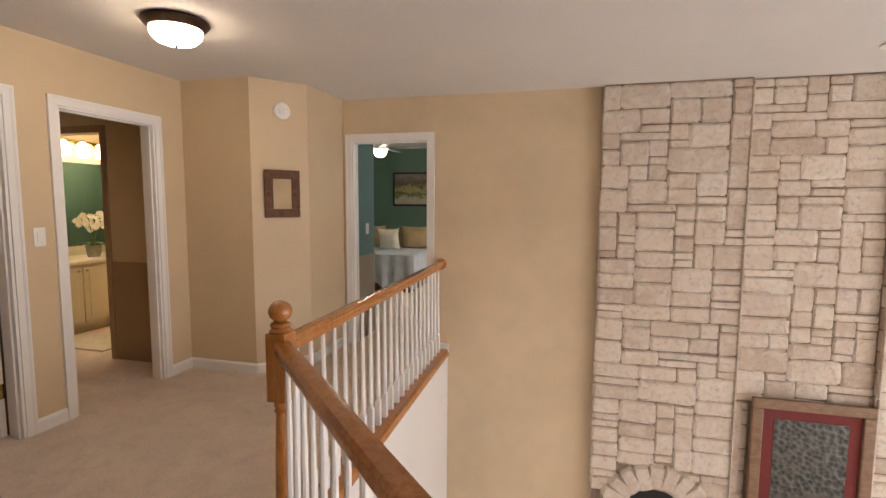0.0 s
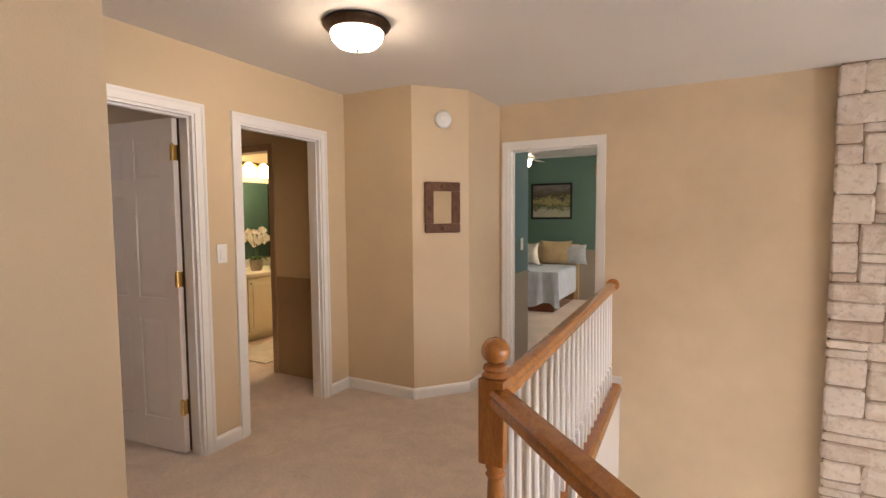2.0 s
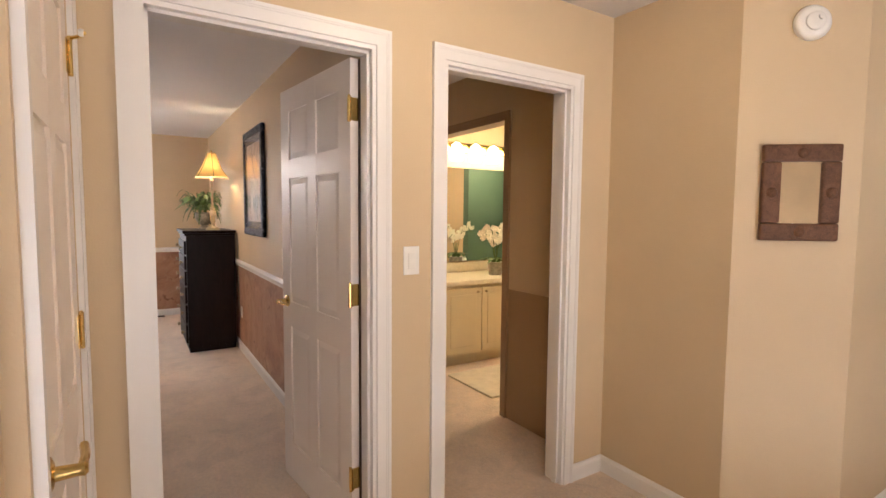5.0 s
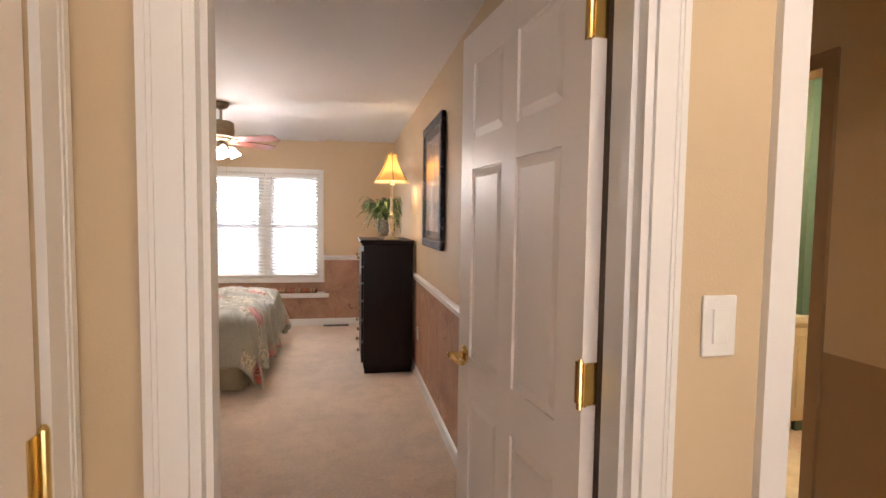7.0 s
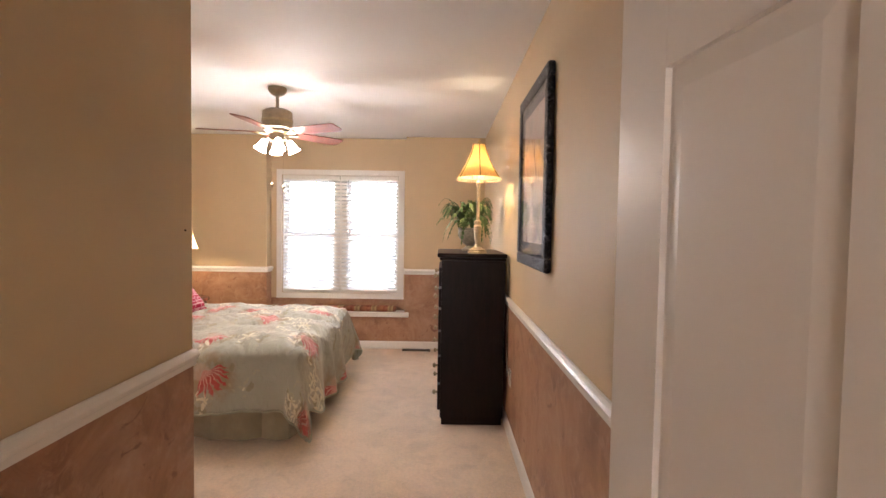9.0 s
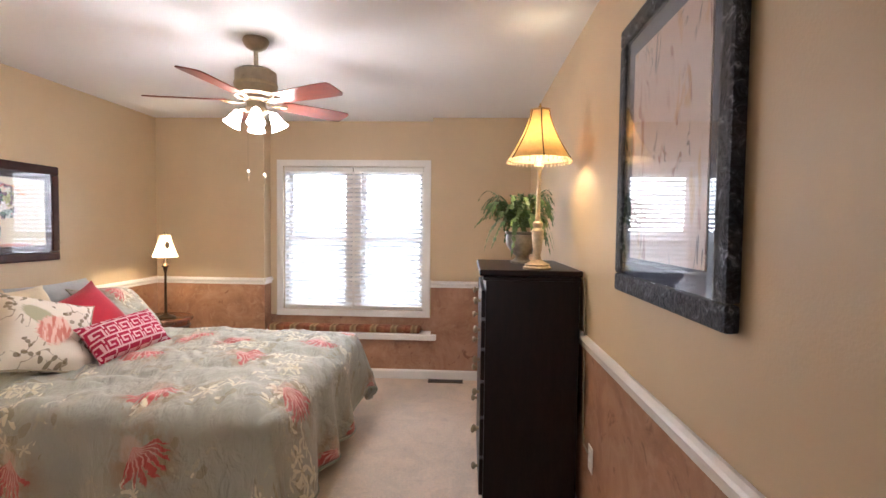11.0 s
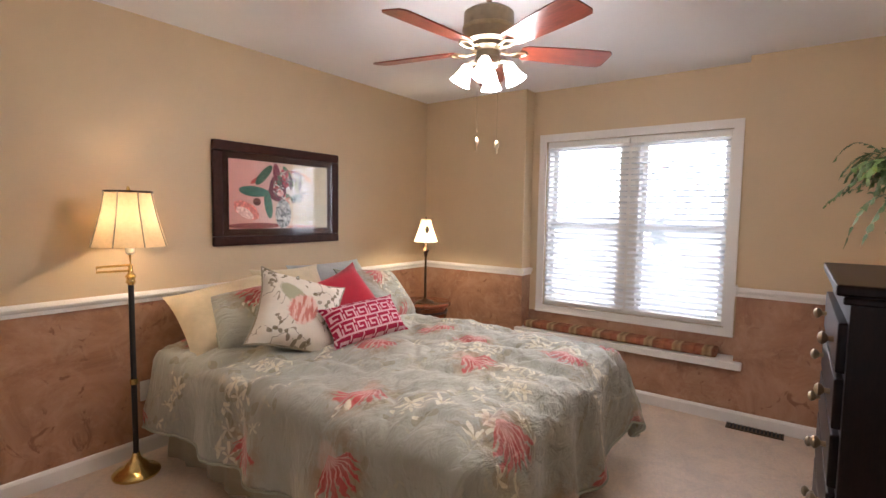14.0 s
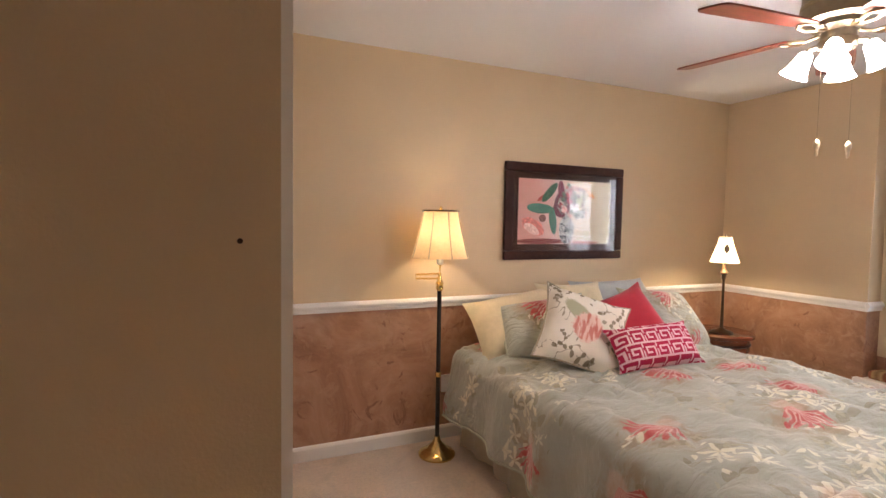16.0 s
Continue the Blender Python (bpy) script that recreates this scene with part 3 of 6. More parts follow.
structure("wall_bed_window_a", boxes(((-8.81, -1.05, 0), (-8.49, AL, CZ))), m_wall, "tan painted wall beside the window recess", "wall")
structure("wall_bed_window_b", boxes(((-8.81, AR, 0), (-8.49, 2.49, CZ))), m_wall, "tan painted wall beside the window recess", "wall")
WY0, WY1, WZ0, WZ1 = 0.13, 1.505, 0.615, 2.0
cut_wall("wall_bed_window", "y", -8.81, 0.17, AL, AR, 0, CZ, [(WY0, WY1, WZ0, WZ1)], m_wall, "tan painted recess wall round the double window")
E3 = 0.003


def wains(name, a, b):
    structure(name, boxes((a, b)), m_wains, "sponged terracotta faux-finish wainscot below the chair rail", "wainscot")


wains("wainscot_north", (-8.49, 2.49 - E3, 0), (-2.76, 2.49, 0.87))
wains("wainscot_entry", (-4.71, 1.075, 0), (-3.71, 1.075 + E3, 0.87))
wains("wainscot_south", (-8.49, -1.05, 0), (-4.71, -1.05 + E3, 0.87))
wains("wainscot_window_a", (-8.49, -1.05, 0), (-8.49 + E3, AL, 0.87))
wains("wainscot_window_b", (-8.49, AR, 0), (-8.49 + E3, 2.49, 0.87))
wains("wainscot_recess", (-8.64, AL, 0.40), (-8.64 + E3, AR, WZ0 - 0.06))
wains("wainscot_return_a", (-8.64, AL, 0.42), (-8.49, AL + E3, 0.87))
wains("wainscot_return_b", (-8.64, AR - E3, 0.42), (-8.49, AR, 0.87))
wains("wainscot_seat", (-8.5, AL, 0), (-8.49, AR, 0.385))
for k in ("baseboard", "chair_rail"):
    run(k, (-8.49, 2.487), (-2.79, 2.487))
    run(k, (-3.712, 1.078), (-4.71, 1.078))
    run(k, (-4.73, -1.047), (-8.49, -1.047))
run("baseboard", (-8.487, -1.05), (-8.487, 2.487))
run("chair_rail", (-8.487, -1.05), (-8.487, AL))
run("chair_rail", (-8.487, AR), (-8.487, 2.487))
run("chair_rail", (-8.465, AL + E3), (-8.64, AL + E3))
run("chair_rail", (-8.64, AR - E3), (-8.465, AR - E3))

# landing baseboards
for a, b in (((-2.65, 2.45), (-2.65, 2.64)), ((-2.65, 3.51), (-2.65, 3.74)), ((-2.65, 3.74), (-2.0, 3.74)), ((-2.0, 3.74), (-1.69, 4.10)), ((-1.69, 4.10), (-1.69, 4.75)), ((-0.745, 4.77), (-0.60, 4.77))):
    run("baseboard", a, b)
run("baseboard", (-1.72, -2.2), (-1.72, 1.427))
run("baseboard", (-1.72, 1.427), (-1.79, 1.427))

# door casings and jambs
casing("trim_door_bedroom", "y", -2.65, 1, 1.62, 2.39, 2.04, m_trim, "white moulded casing of the bedroom doorway")
jamb("jamb_bedroom", "y", -2.76, 0.11, 1.62, 2.39, 2.04, m_trim, "white painted bedroom door jamb")
casing("trim_door_bedroom_inside", "y", -2.76, -1, 1.62, 2.39, 2.04, m_trim, "white moulded casing inside the bedroom doorway")
casing("trim_door_bath", "y", -2.65, 1, 2.70, 3.45, 2.04, m_trim, "white moulded casing of the bathroom doorway")
jamb("jamb_bath", "y", -2.76, 0.11, 2.70, 3.45, 2.04, m_trim, "white painted bathroom door jamb")
casing("trim_door_green", "x", 4.77, -1, -1.60, -0.81, 2.04, m_trim, "white moulded casing of the green bedroom's doorway")
jamb("jamb_green", "x", 4.77, 0.11, -1.60, -0.81, 2.04, m_trim, "white painted jamb of the green bedroom's doorway")
casing("trim_door_closet", "x", 1.455, 1, -2.585, -1.87, 2.04, m_trim, "white moulded casing of the landing closet")
casing("trim_door_vanity", "x", 3.74, -1, -4.45, -3.52, 2.04, m_bath_low, "brown painted casing of the inner bathroom doorway")
casing("trim_entry_closet", "x", 1.075, 1, -3.65, -2.90, 2.04, m_trim, "white moulded casing of the entry closet door")
jamb("jamb_entry_closet", "x", 0.965, 0.11, -3.65, -2.90, 2.04, m_trim, "white painted entry closet jamb")
casing("trim_bed_closet", "y", -4.71, -1, -0.80, 1.005, 2.04, m_trim, "white moulded casing of the bedroom closet")
jamb("jamb_bed_closet", "y", -4.71, 0.11, -0.80, 0.965, 2.04, m_trim, "white painted closet jamb")

# vestibule and bathroom
BATH_Y = 4.95
structure("wainscot_vestibule", boxes(((-3.458, 3.737, 0), (-2.76, 3.74, 0.90))), m_bath_low, "brown paint below the rail line in the vestibule", "wainscot")
structure("wall_vestibule_end", boxes(((-5.25, 2.60, 0), (-5.15, 5.6, CZ))), m_wall, "tan painted bathroom end wall", "wall")
structure("wall_bath_near", boxes(((-2.6, 3.85, 0), (-2.5, BATH_Y, CZ))), m_wall, "tan painted bathroom wall beside the doorway", "wall")
# both bath teals carry the dimness of the room in their colour
structure("wall_bath_teal", boxes(((-2.6, BATH_Y, 0), (-2.5, 5.6, CZ))), m_teal_dimmed, "teal bathroom wall, colour darkened against the vanity light", "wall")

structure("wall_bath_back", boxes(((-5.25, 5.6, 0), (-1.80, 5.70, CZ))), m_teal, "teal painted wall between bathroom and green bedroom", "wall")
structure("wall_bath_back_tan", boxes(((-4.25, 5.590, 0), (-2.6, 5.6, CZ))), m_wall, "tan painted bathroom back wall", "wall")
structure("wall_bath_back_teal", boxes(((-5.15, 5.594, 0), (-4.25, 5.6, CZ))), m_teal_dimmed, "teal end of the bathroom wall, colour darkened against the vanity light", "wall")
structure("window_bath", boxes(((-4.40, 5.580, 1.30), (-4.255, 5.592, 1.90))), m_bathwin, "narrow frosted bathroom window", "window")

# green bedroom
structure("wall_green_entry", boxes(((-1.71, 4.88, 0), (-1.60, 5.32, CZ))), m_blue, "blue-green painted entry wall above a taupe lower half", "wall")
structure("wainscot_green_entry", boxes(((-1.60, 4.885, 0), (-1.597, 5.32, 0.86)), ((-1.71, 5.32, 0), (-1.597, 5.323, 0.86))), m_taupe, "taupe paint below the rail line", "wainscot")
structure("rail_green_entry", boxes(((-1.60, 4.885, 0.86), (-1.588, 5.328, 0.885)), ((-1.71, 5.316, 0.86), (-1.588, 5.328, 0.885))), m_taupe, "thin painted rail on the entry wall", "chair rail")
structure("wall_green_back", boxes(((-4.6, 8.95, 0), (1.6, 9.06, CZ))), m_teal, "teal green painted bedroom wall behind the bed", "wall")
structure("wainscot_green_back", boxes(((-4.6, 8.945, 0), (1.6, 8.95, 0.86))), m_taupe, "taupe painted lower wall of the green bedroom", "wainscot")
structure("wall_green_west", boxes(((-4.7, 4.88, 0), (-4.6, 9.06, CZ))), m_teal, "teal green painted side wall", "wall")
cut_wall("wall_green_east", "y", 1.6, 0.12, 4.88, 9.06, 0, CZ, [(6.2, 8.0, 0.7, 2.1)], m_teal, "teal green wall with a window")
structure("daylight_green_room", boxes(((2.4, 5.4, 0.0), (2.45, 8.8, 2.4))), m_sky_green, "bright overcast sky outside the green bedroom", "backdrop")

# ---- doors ----
def six_panel_door(name, label, width, height=2.02, thick=0.035, hinges=True, knob=True, at=None):
    """Leaf along +x from its hinge edge, thickness along y."""
    d = thing(name, label, "door", at)
    st, mid = 0.105, 0.09
    px = [(st, (width - mid) / 2), ((width + mid) / 2, width - st)]
    pz = [(0.20, 0.82), (0.95, 1.575), (1.67, 1.91)]
    bm = bmesh.new()
    t = thick / 2
    box(bm, (0.004, -t + 0.008, 0.01), (width - 0.004, t - 0.008, height - 0.004))
    for x0, x1 in ((0, st), (width - st, width), ((width - mid) / 2, (width + mid) / 2)):
        box(bm, (x0, -t, 0.006), (x1, t, height))
    for z0, z1 in ((0.006, 0.20), (0.82, 0.95), (1.575, 1.67), (1.91, height)):
        for x0, x1 in px:
            box(bm, (x0 - 0.001, -t + 0.0003, z0), (x1 + 0.001, t - 0.0003, z1))
    part("leaf", bm, m_door, d)
    for x0, x1 in px:
        for z0, z1 in pz:
            bm = bmesh.new()
            for s in (-1, 1):
                a = [bm.verts.new((x, s * (t - 0.008), z)) for x, z in ((x0 + 0.006, z0 + 0.006), (x1 - 0.006, z0 + 0.006), (x1 - 0.006, z1 - 0.006), (x0 + 0.006, z1 - 0.006))]
                b = [bm.verts.new((x, s * (t - 0.002), z)) for x, z in ((x0 + 0.030, z0 + 0.030), (x1 - 0.030, z0 + 0.030), (x1 - 0.030, z1 - 0.030), (x0 + 0.030, z1 - 0.030))]
                bm.faces.new(b)
                for i in range(4):
                    bm.faces.new((a[i], a[(i + 1) % 4], b[(i + 1) % 4], b[i]))
            bmesh.ops.recalc_face_normals(bm, faces=bm.faces[:])
            part("panel", bm, m_door, d)
    if hinges:
        for z in (0.29, 1.07, 1.82):
            bm = boxes(((-0.003, -t, z - 0.045), (0.0, t, z + 0.045)), ((-0.012, t - 0.004, z - 0.045), (0.022, t + 0.002, z + 0.045)))
            part("hinge", bm, m_brass, d, "brass butt hinge")
            part("hinge_pin", lathe([(0.003, -0.052), (0.0065, -0.05), (0.0065, 0.05), (0.003, 0.056)], 10), m_brass, d, at=pose(-0.004, t + 0.007, z))
    if knob:
        for s in (-1, 1):
            prof = [(0.030, 0.0), (0.031, 0.006), (0.024, 0.010), (0.013, 0.013), (0.011, 0.045), (0.013, 0.055), (0.008, 0.060)]
            ro = part("rosette", lathe(prof, 18), m_brass, d, "polished brass door handle", True, pose(width - 0.065, s * t, 0.95, -90 * s, 0, 0))
            part("lever", tube([(0, 0, 0.048), (-0.03, -0.004 * s, 0.052), (-0.07, 0.004 * s, 0.050), (-0.105, -0.002 * s, 0.046)], 0.008, 8), m_brass, ro, "curved brass lever", True)
        part("latch_plate", boxes(((width, -0.012, 0.92), (width + 0.002, 0.012, 1.0))), m_brass, d)
    return d


# bedroom door, standing open along the north wall
six_panel_door("door_bedroom", "white six-panel bedroom door standing wide open", 0.755, at=pose(-2.775, 2.352, 0, 0, 0, 186.5))
# solid dark strip that paints the shade of the hinge gap
structure("hinge_gap", boxes(((-2.79, 2.372, 0.01), (-2.762, 2.389, 2.02))), m_gapshade_track, "dark strip painted as the shade at the door jamb's hinge side", "trim")
# landing closet door, closed
closet_leaf = six_panel_door("door_closet", "white six-panel closet door, shut, with brass hinges", 0.705, at=pose(-2.578, 1.435, 0, 0, 0, 0))
for z in (0.29, 1.82):
    arm = part("hinge_stop", tube([(-0.004, 0.025, z + 0.05), (0.02, 0.05, z + 0.052), (0.055, 0.062, z + 0.052)], 0.005), m_brass, closet_leaf, "brass hinge-pin door stop", True)
    part("bumper", lathe([(0.009, 0), (0.010, 0.006), (0.007, 0.012)], 10), m_white, arm, "white rubber bumper", True, pose(0.055, 0.060, z + 0.052, 90))
# entry closet door inside the bedroom, shut, hinged beside the chair rail
six_panel_door("door_entry_closet", "white six-panel entry closet door with brass hinges", 0.70, at=pose(-3.606, 1.03, 0, 0, 0, 0))
# another dark strip filling a hinge gap with painted shade
structure("hinge_gap_closet", boxes(((-3.632, 1.015, 0.01), (-3.608, 1.047, 2.02))), m_gapshade_track, "dark strip painted as the shade in the closet door's hinge gap", "trim")
six_panel_door("door_green", "white six-panel door of the green bedroom, standing open", 0.775, at=pose(-0.83, 4.90, 0, 0, 0, 93))


def switch(at, label="white rocker light switch plate"):
    s = thing("light_switch", label, "switch", at)
    part("plate", soft_box((-0.036, -0.006, -0.058), (0.036, 0, 0.058), 0.004), m_white, s)
    part("rocker", soft_box((-0.016, -0.010, -0.033), (0.016, -0.005, 0.033), 0.002), m_white, s)


switch(pose(-2.65, 2.545, 1.215, 0, 0, 90))
switch(pose(-1.597, 5.12, 1.16, 0, 0, 90), "white light switch on the blue-green entry wall")


def outlet(at):
    s = thing("outlet", "white duplex outlet above the baseboard", "outlet", at)
    part("plate", soft_box((-0.035, -0.006, -0.057), (0.035, 0, 0.057), 0.004), m_white, s)
    for z in (-0.022, 0.022):
        part("socket", soft_box((-0.016, -0.009, z - 0.014), (0.016, -0.005, z + 0.014), 0.003), m_white, s)


# ---- landing ceiling light ----
hl = thing("ceiling_light", "flush ceiling light with a bronze rim and lit glass bowl", "ceiling light", pose(-1.62, 2.60, CZ) @ Matrix.Diagonal((0.81, 0.81, 0.85, 1)))
part("rim", lathe([(0.10, 0.0), (0.205, -0.002), (0.215, -0.018), (0.205, -0.034), (0.188, -0.044), (0.176, -0.060), (0.165, -0.062), (0.165, -0.02)], 40, False), m_bronze, hl, "oil-rubbed bronze rim", True)
part("bowl", lathe([(0.163, -0.045), (0.165, -0.075), (0.155, -0.105), (0.125, -0.135), (0.075, -0.152), (0.02, -0.158)], 40), m_bowl, hl, "lit frosted glass bowl", True)
part("finial", lathe([(0.004, -0.156), (0.012, -0.160), (0.010, -0.170), (0.004, -0.176)], 14), m_bronze, hl, "", True)

# ---- smoke detector and mirror on the angled wall ----
ANG = math.degrees(math.atan2(0.36, 0.31))


def on_angle(s, z, out=0.0):
    """A pose on the angled wall, s from its first corner; local -y stands out of it."""
    u = Vector((0.31, 0.36)).normalized()
    return pose(-2.0 + u.x * s + u.y * out, 3.74 + u.y * s - u.x * out, z, 0, 0, ANG)


sd = thing("smoke_detector", "round white smoke detector on the angled wall", "smoke detector", on_angle(0.255, 2.185))
part("base", lathe([(0.068, 0), (0.070, 0.012), (0.062, 0.026), (0.05, 0.032)], 32), m_white, sd, "", True, pose(0, 0, 0, 90))
part("cap", lathe([(0.036, 0.032), (0.036, 0.040), (0.026, 0.046), (0.006, 0.047)], 28), m_white, sd, "", True, pose(0, 0, 0, 90))
part("test_button", lathe([(0.010, 0.045), (0.009, 0.051), (0.002, 0.052)], 14), m_white, sd, "", True, pose(0.012, 0, 0.01, 90))


def framed(name, label, w, h, fw, fd, at, m_frame, m_art, art_name, art_label, mat=None, mw=0.0, round_=0.006, glazed=False):
    """A framed picture or mirror; x along the wall, -y out of it, centred."""
    f = thing(name, label, "mirror" if "mirror" in name else "picture", at)
    for a, b in (((-w / 2, -fd, h / 2 - fw), (w / 2, 0, h / 2)), ((-w / 2, -fd, -h / 2), (w / 2, 0, -h / 2 + fw)),
                 ((-w / 2, -fd + 0.0004, -h / 2 + fw), (-w / 2 + fw, 0, h / 2 - fw)), ((w / 2 - fw, -fd + 0.0004, -h / 2 + fw), (w / 2, 0, h / 2 - fw))):
        part("frame_side", soft_box(a, b, round_), m_frame, f)
    if mat:
        part("mount", boxes(((-w / 2 + fw, -fd * 0.45, -h / 2 + fw), (w / 2 - fw, -fd * 0.2, h / 2 - fw))), mat, f, "picture mount")
    part(art_name, boxes(((-w / 2 + fw + mw, -fd * 0.45 - 0.004, -h / 2 + fw + mw), (w / 2 - fw - mw, -fd * 0.3, h / 2 - fw - mw))), m_art, f, art_label)
    if glazed:
        part("glazing", boxes(((-w / 2 + fw, -fd * 0.75 - 0.002, -h / 2 + fw), (w / 2 - fw, -fd * 0.75, h / 2 - fw))), m_glass, f, "clear picture glass").visible_shadow = False
    return f


m_rustic = wood("rustic_brown_wood", (0.075, 0.034, 0.018), (0.19, 0.090, 0.048), 0.5, (3, 3, 3), 9.0, 0.0, 0.2)
mir = framed("wall_mirror", "small mirror in a wide rustic brown carved frame", 0.295, 0.395, 0.072, 0.03, on_angle(0.242, 1.505), m_rustic, m_mirror, "mirror_glass", "silvered mirror glass", round_=0.010)
for x, z in ((-0.111, 0.0), (0.111, 0.0), (0.0, -0.161), (0.0, 0.161)):
    part("carving", lathe([(0.022, 0), (0.018, 0.006), (0.010, 0.009), (0.003, 0.010)], 10), m_rustic, mir, "", True, pose(x, -0.030, z, 90))

# ---- railing ----
rail = thing("stair_railing", "oak handrail railing with white turned balusters round the landing", "railing")


def handrail(a, b, z):
    pr = [(-0.030, 0), (-0.033, 0.018), (-0.028, 0.030), (-0.034, 0.042), (-0.026, 0.058), (0, 0.064), (0.026, 0.058), (0.034, 0.042), (0.028, 0.030), (0.033, 0.018), (0.030, 0)]
    return sweep(pr, (*a, z), (*b, z))


def newel(x, y):
    n = part("newel_post", soft_box((-0.044, -0.044, 0.66), (0.044, 0.044, 0.955), 0.006), m_oak, rail, "square and turned oak newel post", at=pose(x, y, 0, 0, 0, 0) @ Matrix.Diagonal((1, 1, 0.955, 1)))
    part("foot_block", soft_box((-0.044, -0.044, 0.0), (0.044, 0.044, 0.16), 0.004), m_oak, n)
    part("turning", lathe([(0.036, 0.16), (0.040, 0.175), (0.030, 0.19), (0.036, 0.23), (0.033, 0.45), (0.026, 0.60), (0.034, 0.612), (0.026, 0.624), (0.034, 0.638), (0.030, 0.66)], 20), m_oak, n, "", True)
    part("collar", lathe([(0.040, 0.955), (0.046, 0.962), (0.034, 0.975), (0.042, 0.984), (0.038, 0.996), (0.022, 1.004)], 24), m_oak, n, "", True)
    ball = [(0.046 * math.sin(a) + 0.001, 1.045 - 0.046 * math.cos(a)) for a in [0.3 + 2.84 * i / 12 for i in range(13)]]
    part("ball_finial", lathe(ball, 24), m_oak, n, "round oak ball finial", True)


BAL = [(0.0165, 0.19), (0.018, 0.20), (0.012, 0.21), (0.0165, 0.235), (0.0155, 0.32), (0.012, 0.60), (0.0095, 0.835)]
bal_bm = lathe(BAL, 8)
box(bal_bm, (-0.016, -0.016, 0.028), (0.016, 0.016, 0.19))
bal_mesh = bpy.data.meshes.new("baluster")
bal_bm.to_mesh(bal_mesh)
bal_bm.free()
bal_mesh.materials.append(m_trim)
for p, q, gap in ((NEWEL, REND, 0.118), (NEWEL, (2.12, -0.80), 0.118)):
    part("handrail", handrail(p, q, 0.824), m_oak, rail, "varnished honey oak handrail", True)
    part("shoe_rail", sweep([(-0.065, -0.022), (-0.065, 0.018), (-0.055, 0.028), (0.055, 0.028), (0.075, 0.018), (0.085, -0.022)], (*p, 0), (*q, 0)), m_oak, rail, "oak landing nosing")
    L = math.dist(p, q)
    n = int(L / gap)
    for i in range(1, n):
        b = new("baluster", bal_mesh)
        b.parent = rail
        b.matrix_local = pose(p[0] + (q[0] - p[0]) * i / n, p[1] + (q[1] - p[1]) * i / n, 0, 0, 0, math.degrees(math.atan2(q[1] - p[1], q[0] - p[0])))
newel(*NEWEL)
newel(2.12, -0.80)
part("rosette", lathe([(0.052, 0), (0.052, 0.012), (0.04, 0.018)], 20), m_oak, rail, "", True, pose(REND[0], 4.768, 0.856, 90))

# ---- recessed light ----
cl = thing("recessed_light", "recessed ceiling light with a white trim ring", "recessed light", pose(2.44, 4.0, CZ))
part("trim_ring", lathe([(0.062, -0.003), (0.066, -0.012), (0.095, -0.010), (0.098, 0.0)], 30, False), m_white, cl, "", True)
part("lens", lathe([(0.063, -0.001), (0.063, -0.006)], 24), m_can, cl, "lit lens")

# ---- bathroom ----
van = thing("bathroom_vanity", "cream painted vanity cabinet with raised doors", "cabinet")
part("body", boxes(((-5.14, 3.90, 0.09), (-4.56, 5.58, 0.76)), ((-5.14, 3.90, 0.0), (-4.63, 5.58, 0.09))), m_cab, van)
for i in range(4):
    y = 3.915 + 0.415 * i
    dd = part("door", soft_box((-4.562, y, 0.13), (-4.544, y + 0.405, 0.73), 0.003), m_cab, van, "cream cabinet door")
    part("raised_panel", soft_box((-4.546, y + 0.06, 0.19), (-4.538, y + 0.345, 0.67), 0.004), m_cab, dd)
    part("handle", tube([(-4.544, y + 0.36 - 0.32 * (i % 2), 0.69), (-4.525, y + 0.36 - 0.32 * (i % 2), 0.69)], 0.009), m_agedbrass, dd)
top = thing("vanity_countertop", "cream cultured marble countertop on the vanity", "countertop")
part("slab", soft_box((-5.145, 3.87, 0.761), (-4.525, 5.592, 0.802), 0.008), m_counter, top)
part("backsplash", soft_box((-5.145, 3.87, 0.804), (-5.12, 5.592, 0.90), 0.004), m_counter, top)
framed("vanity_mirror", "large frameless vanity mirror above the counter", 1.50, 0.98, 0.008, 0.012, pose(-5.148, 4.78, 1.40, 0, 0, 90), m_nickel, m_mirror, "mirror_glass", "silvered mirror glass", round_=0.001)
bar = thing("vanity_light", "brass vanity light bar with five lit glass globes", "wall light", pose(-5.148, 4.80, 2.09))
part("back_plate", soft_box((0, -0.56, -0.05), (0.03, 0.56, 0.05), 0.008), m_brass, bar)
for y in (-0.46, -0.23, 0.0, 0.23, 0.46):
    part("globe", lathe([(0.02, 0.05), (0.05, 0.02), (0.066, -0.04), (0.064, -0.09), (0.055, -0.125)], 24, False), m_vanglow, bar, "lit frosted glass shade", True, pose(0.13, y, -0.02))
    part("arm", tube([(0.03, y, 0.0), (0.09, y, 0.03), (0.13, y, 0.04)], 0.010), m_brass, bar)
mt = thing("bath_mat", "ivory bath mat before the vanity", "rug")
part("mat_body", soft_box((-4.40, 3.86, 0.0), (-3.78, 4.60, 0.018), 0.008), m_mat, mt)


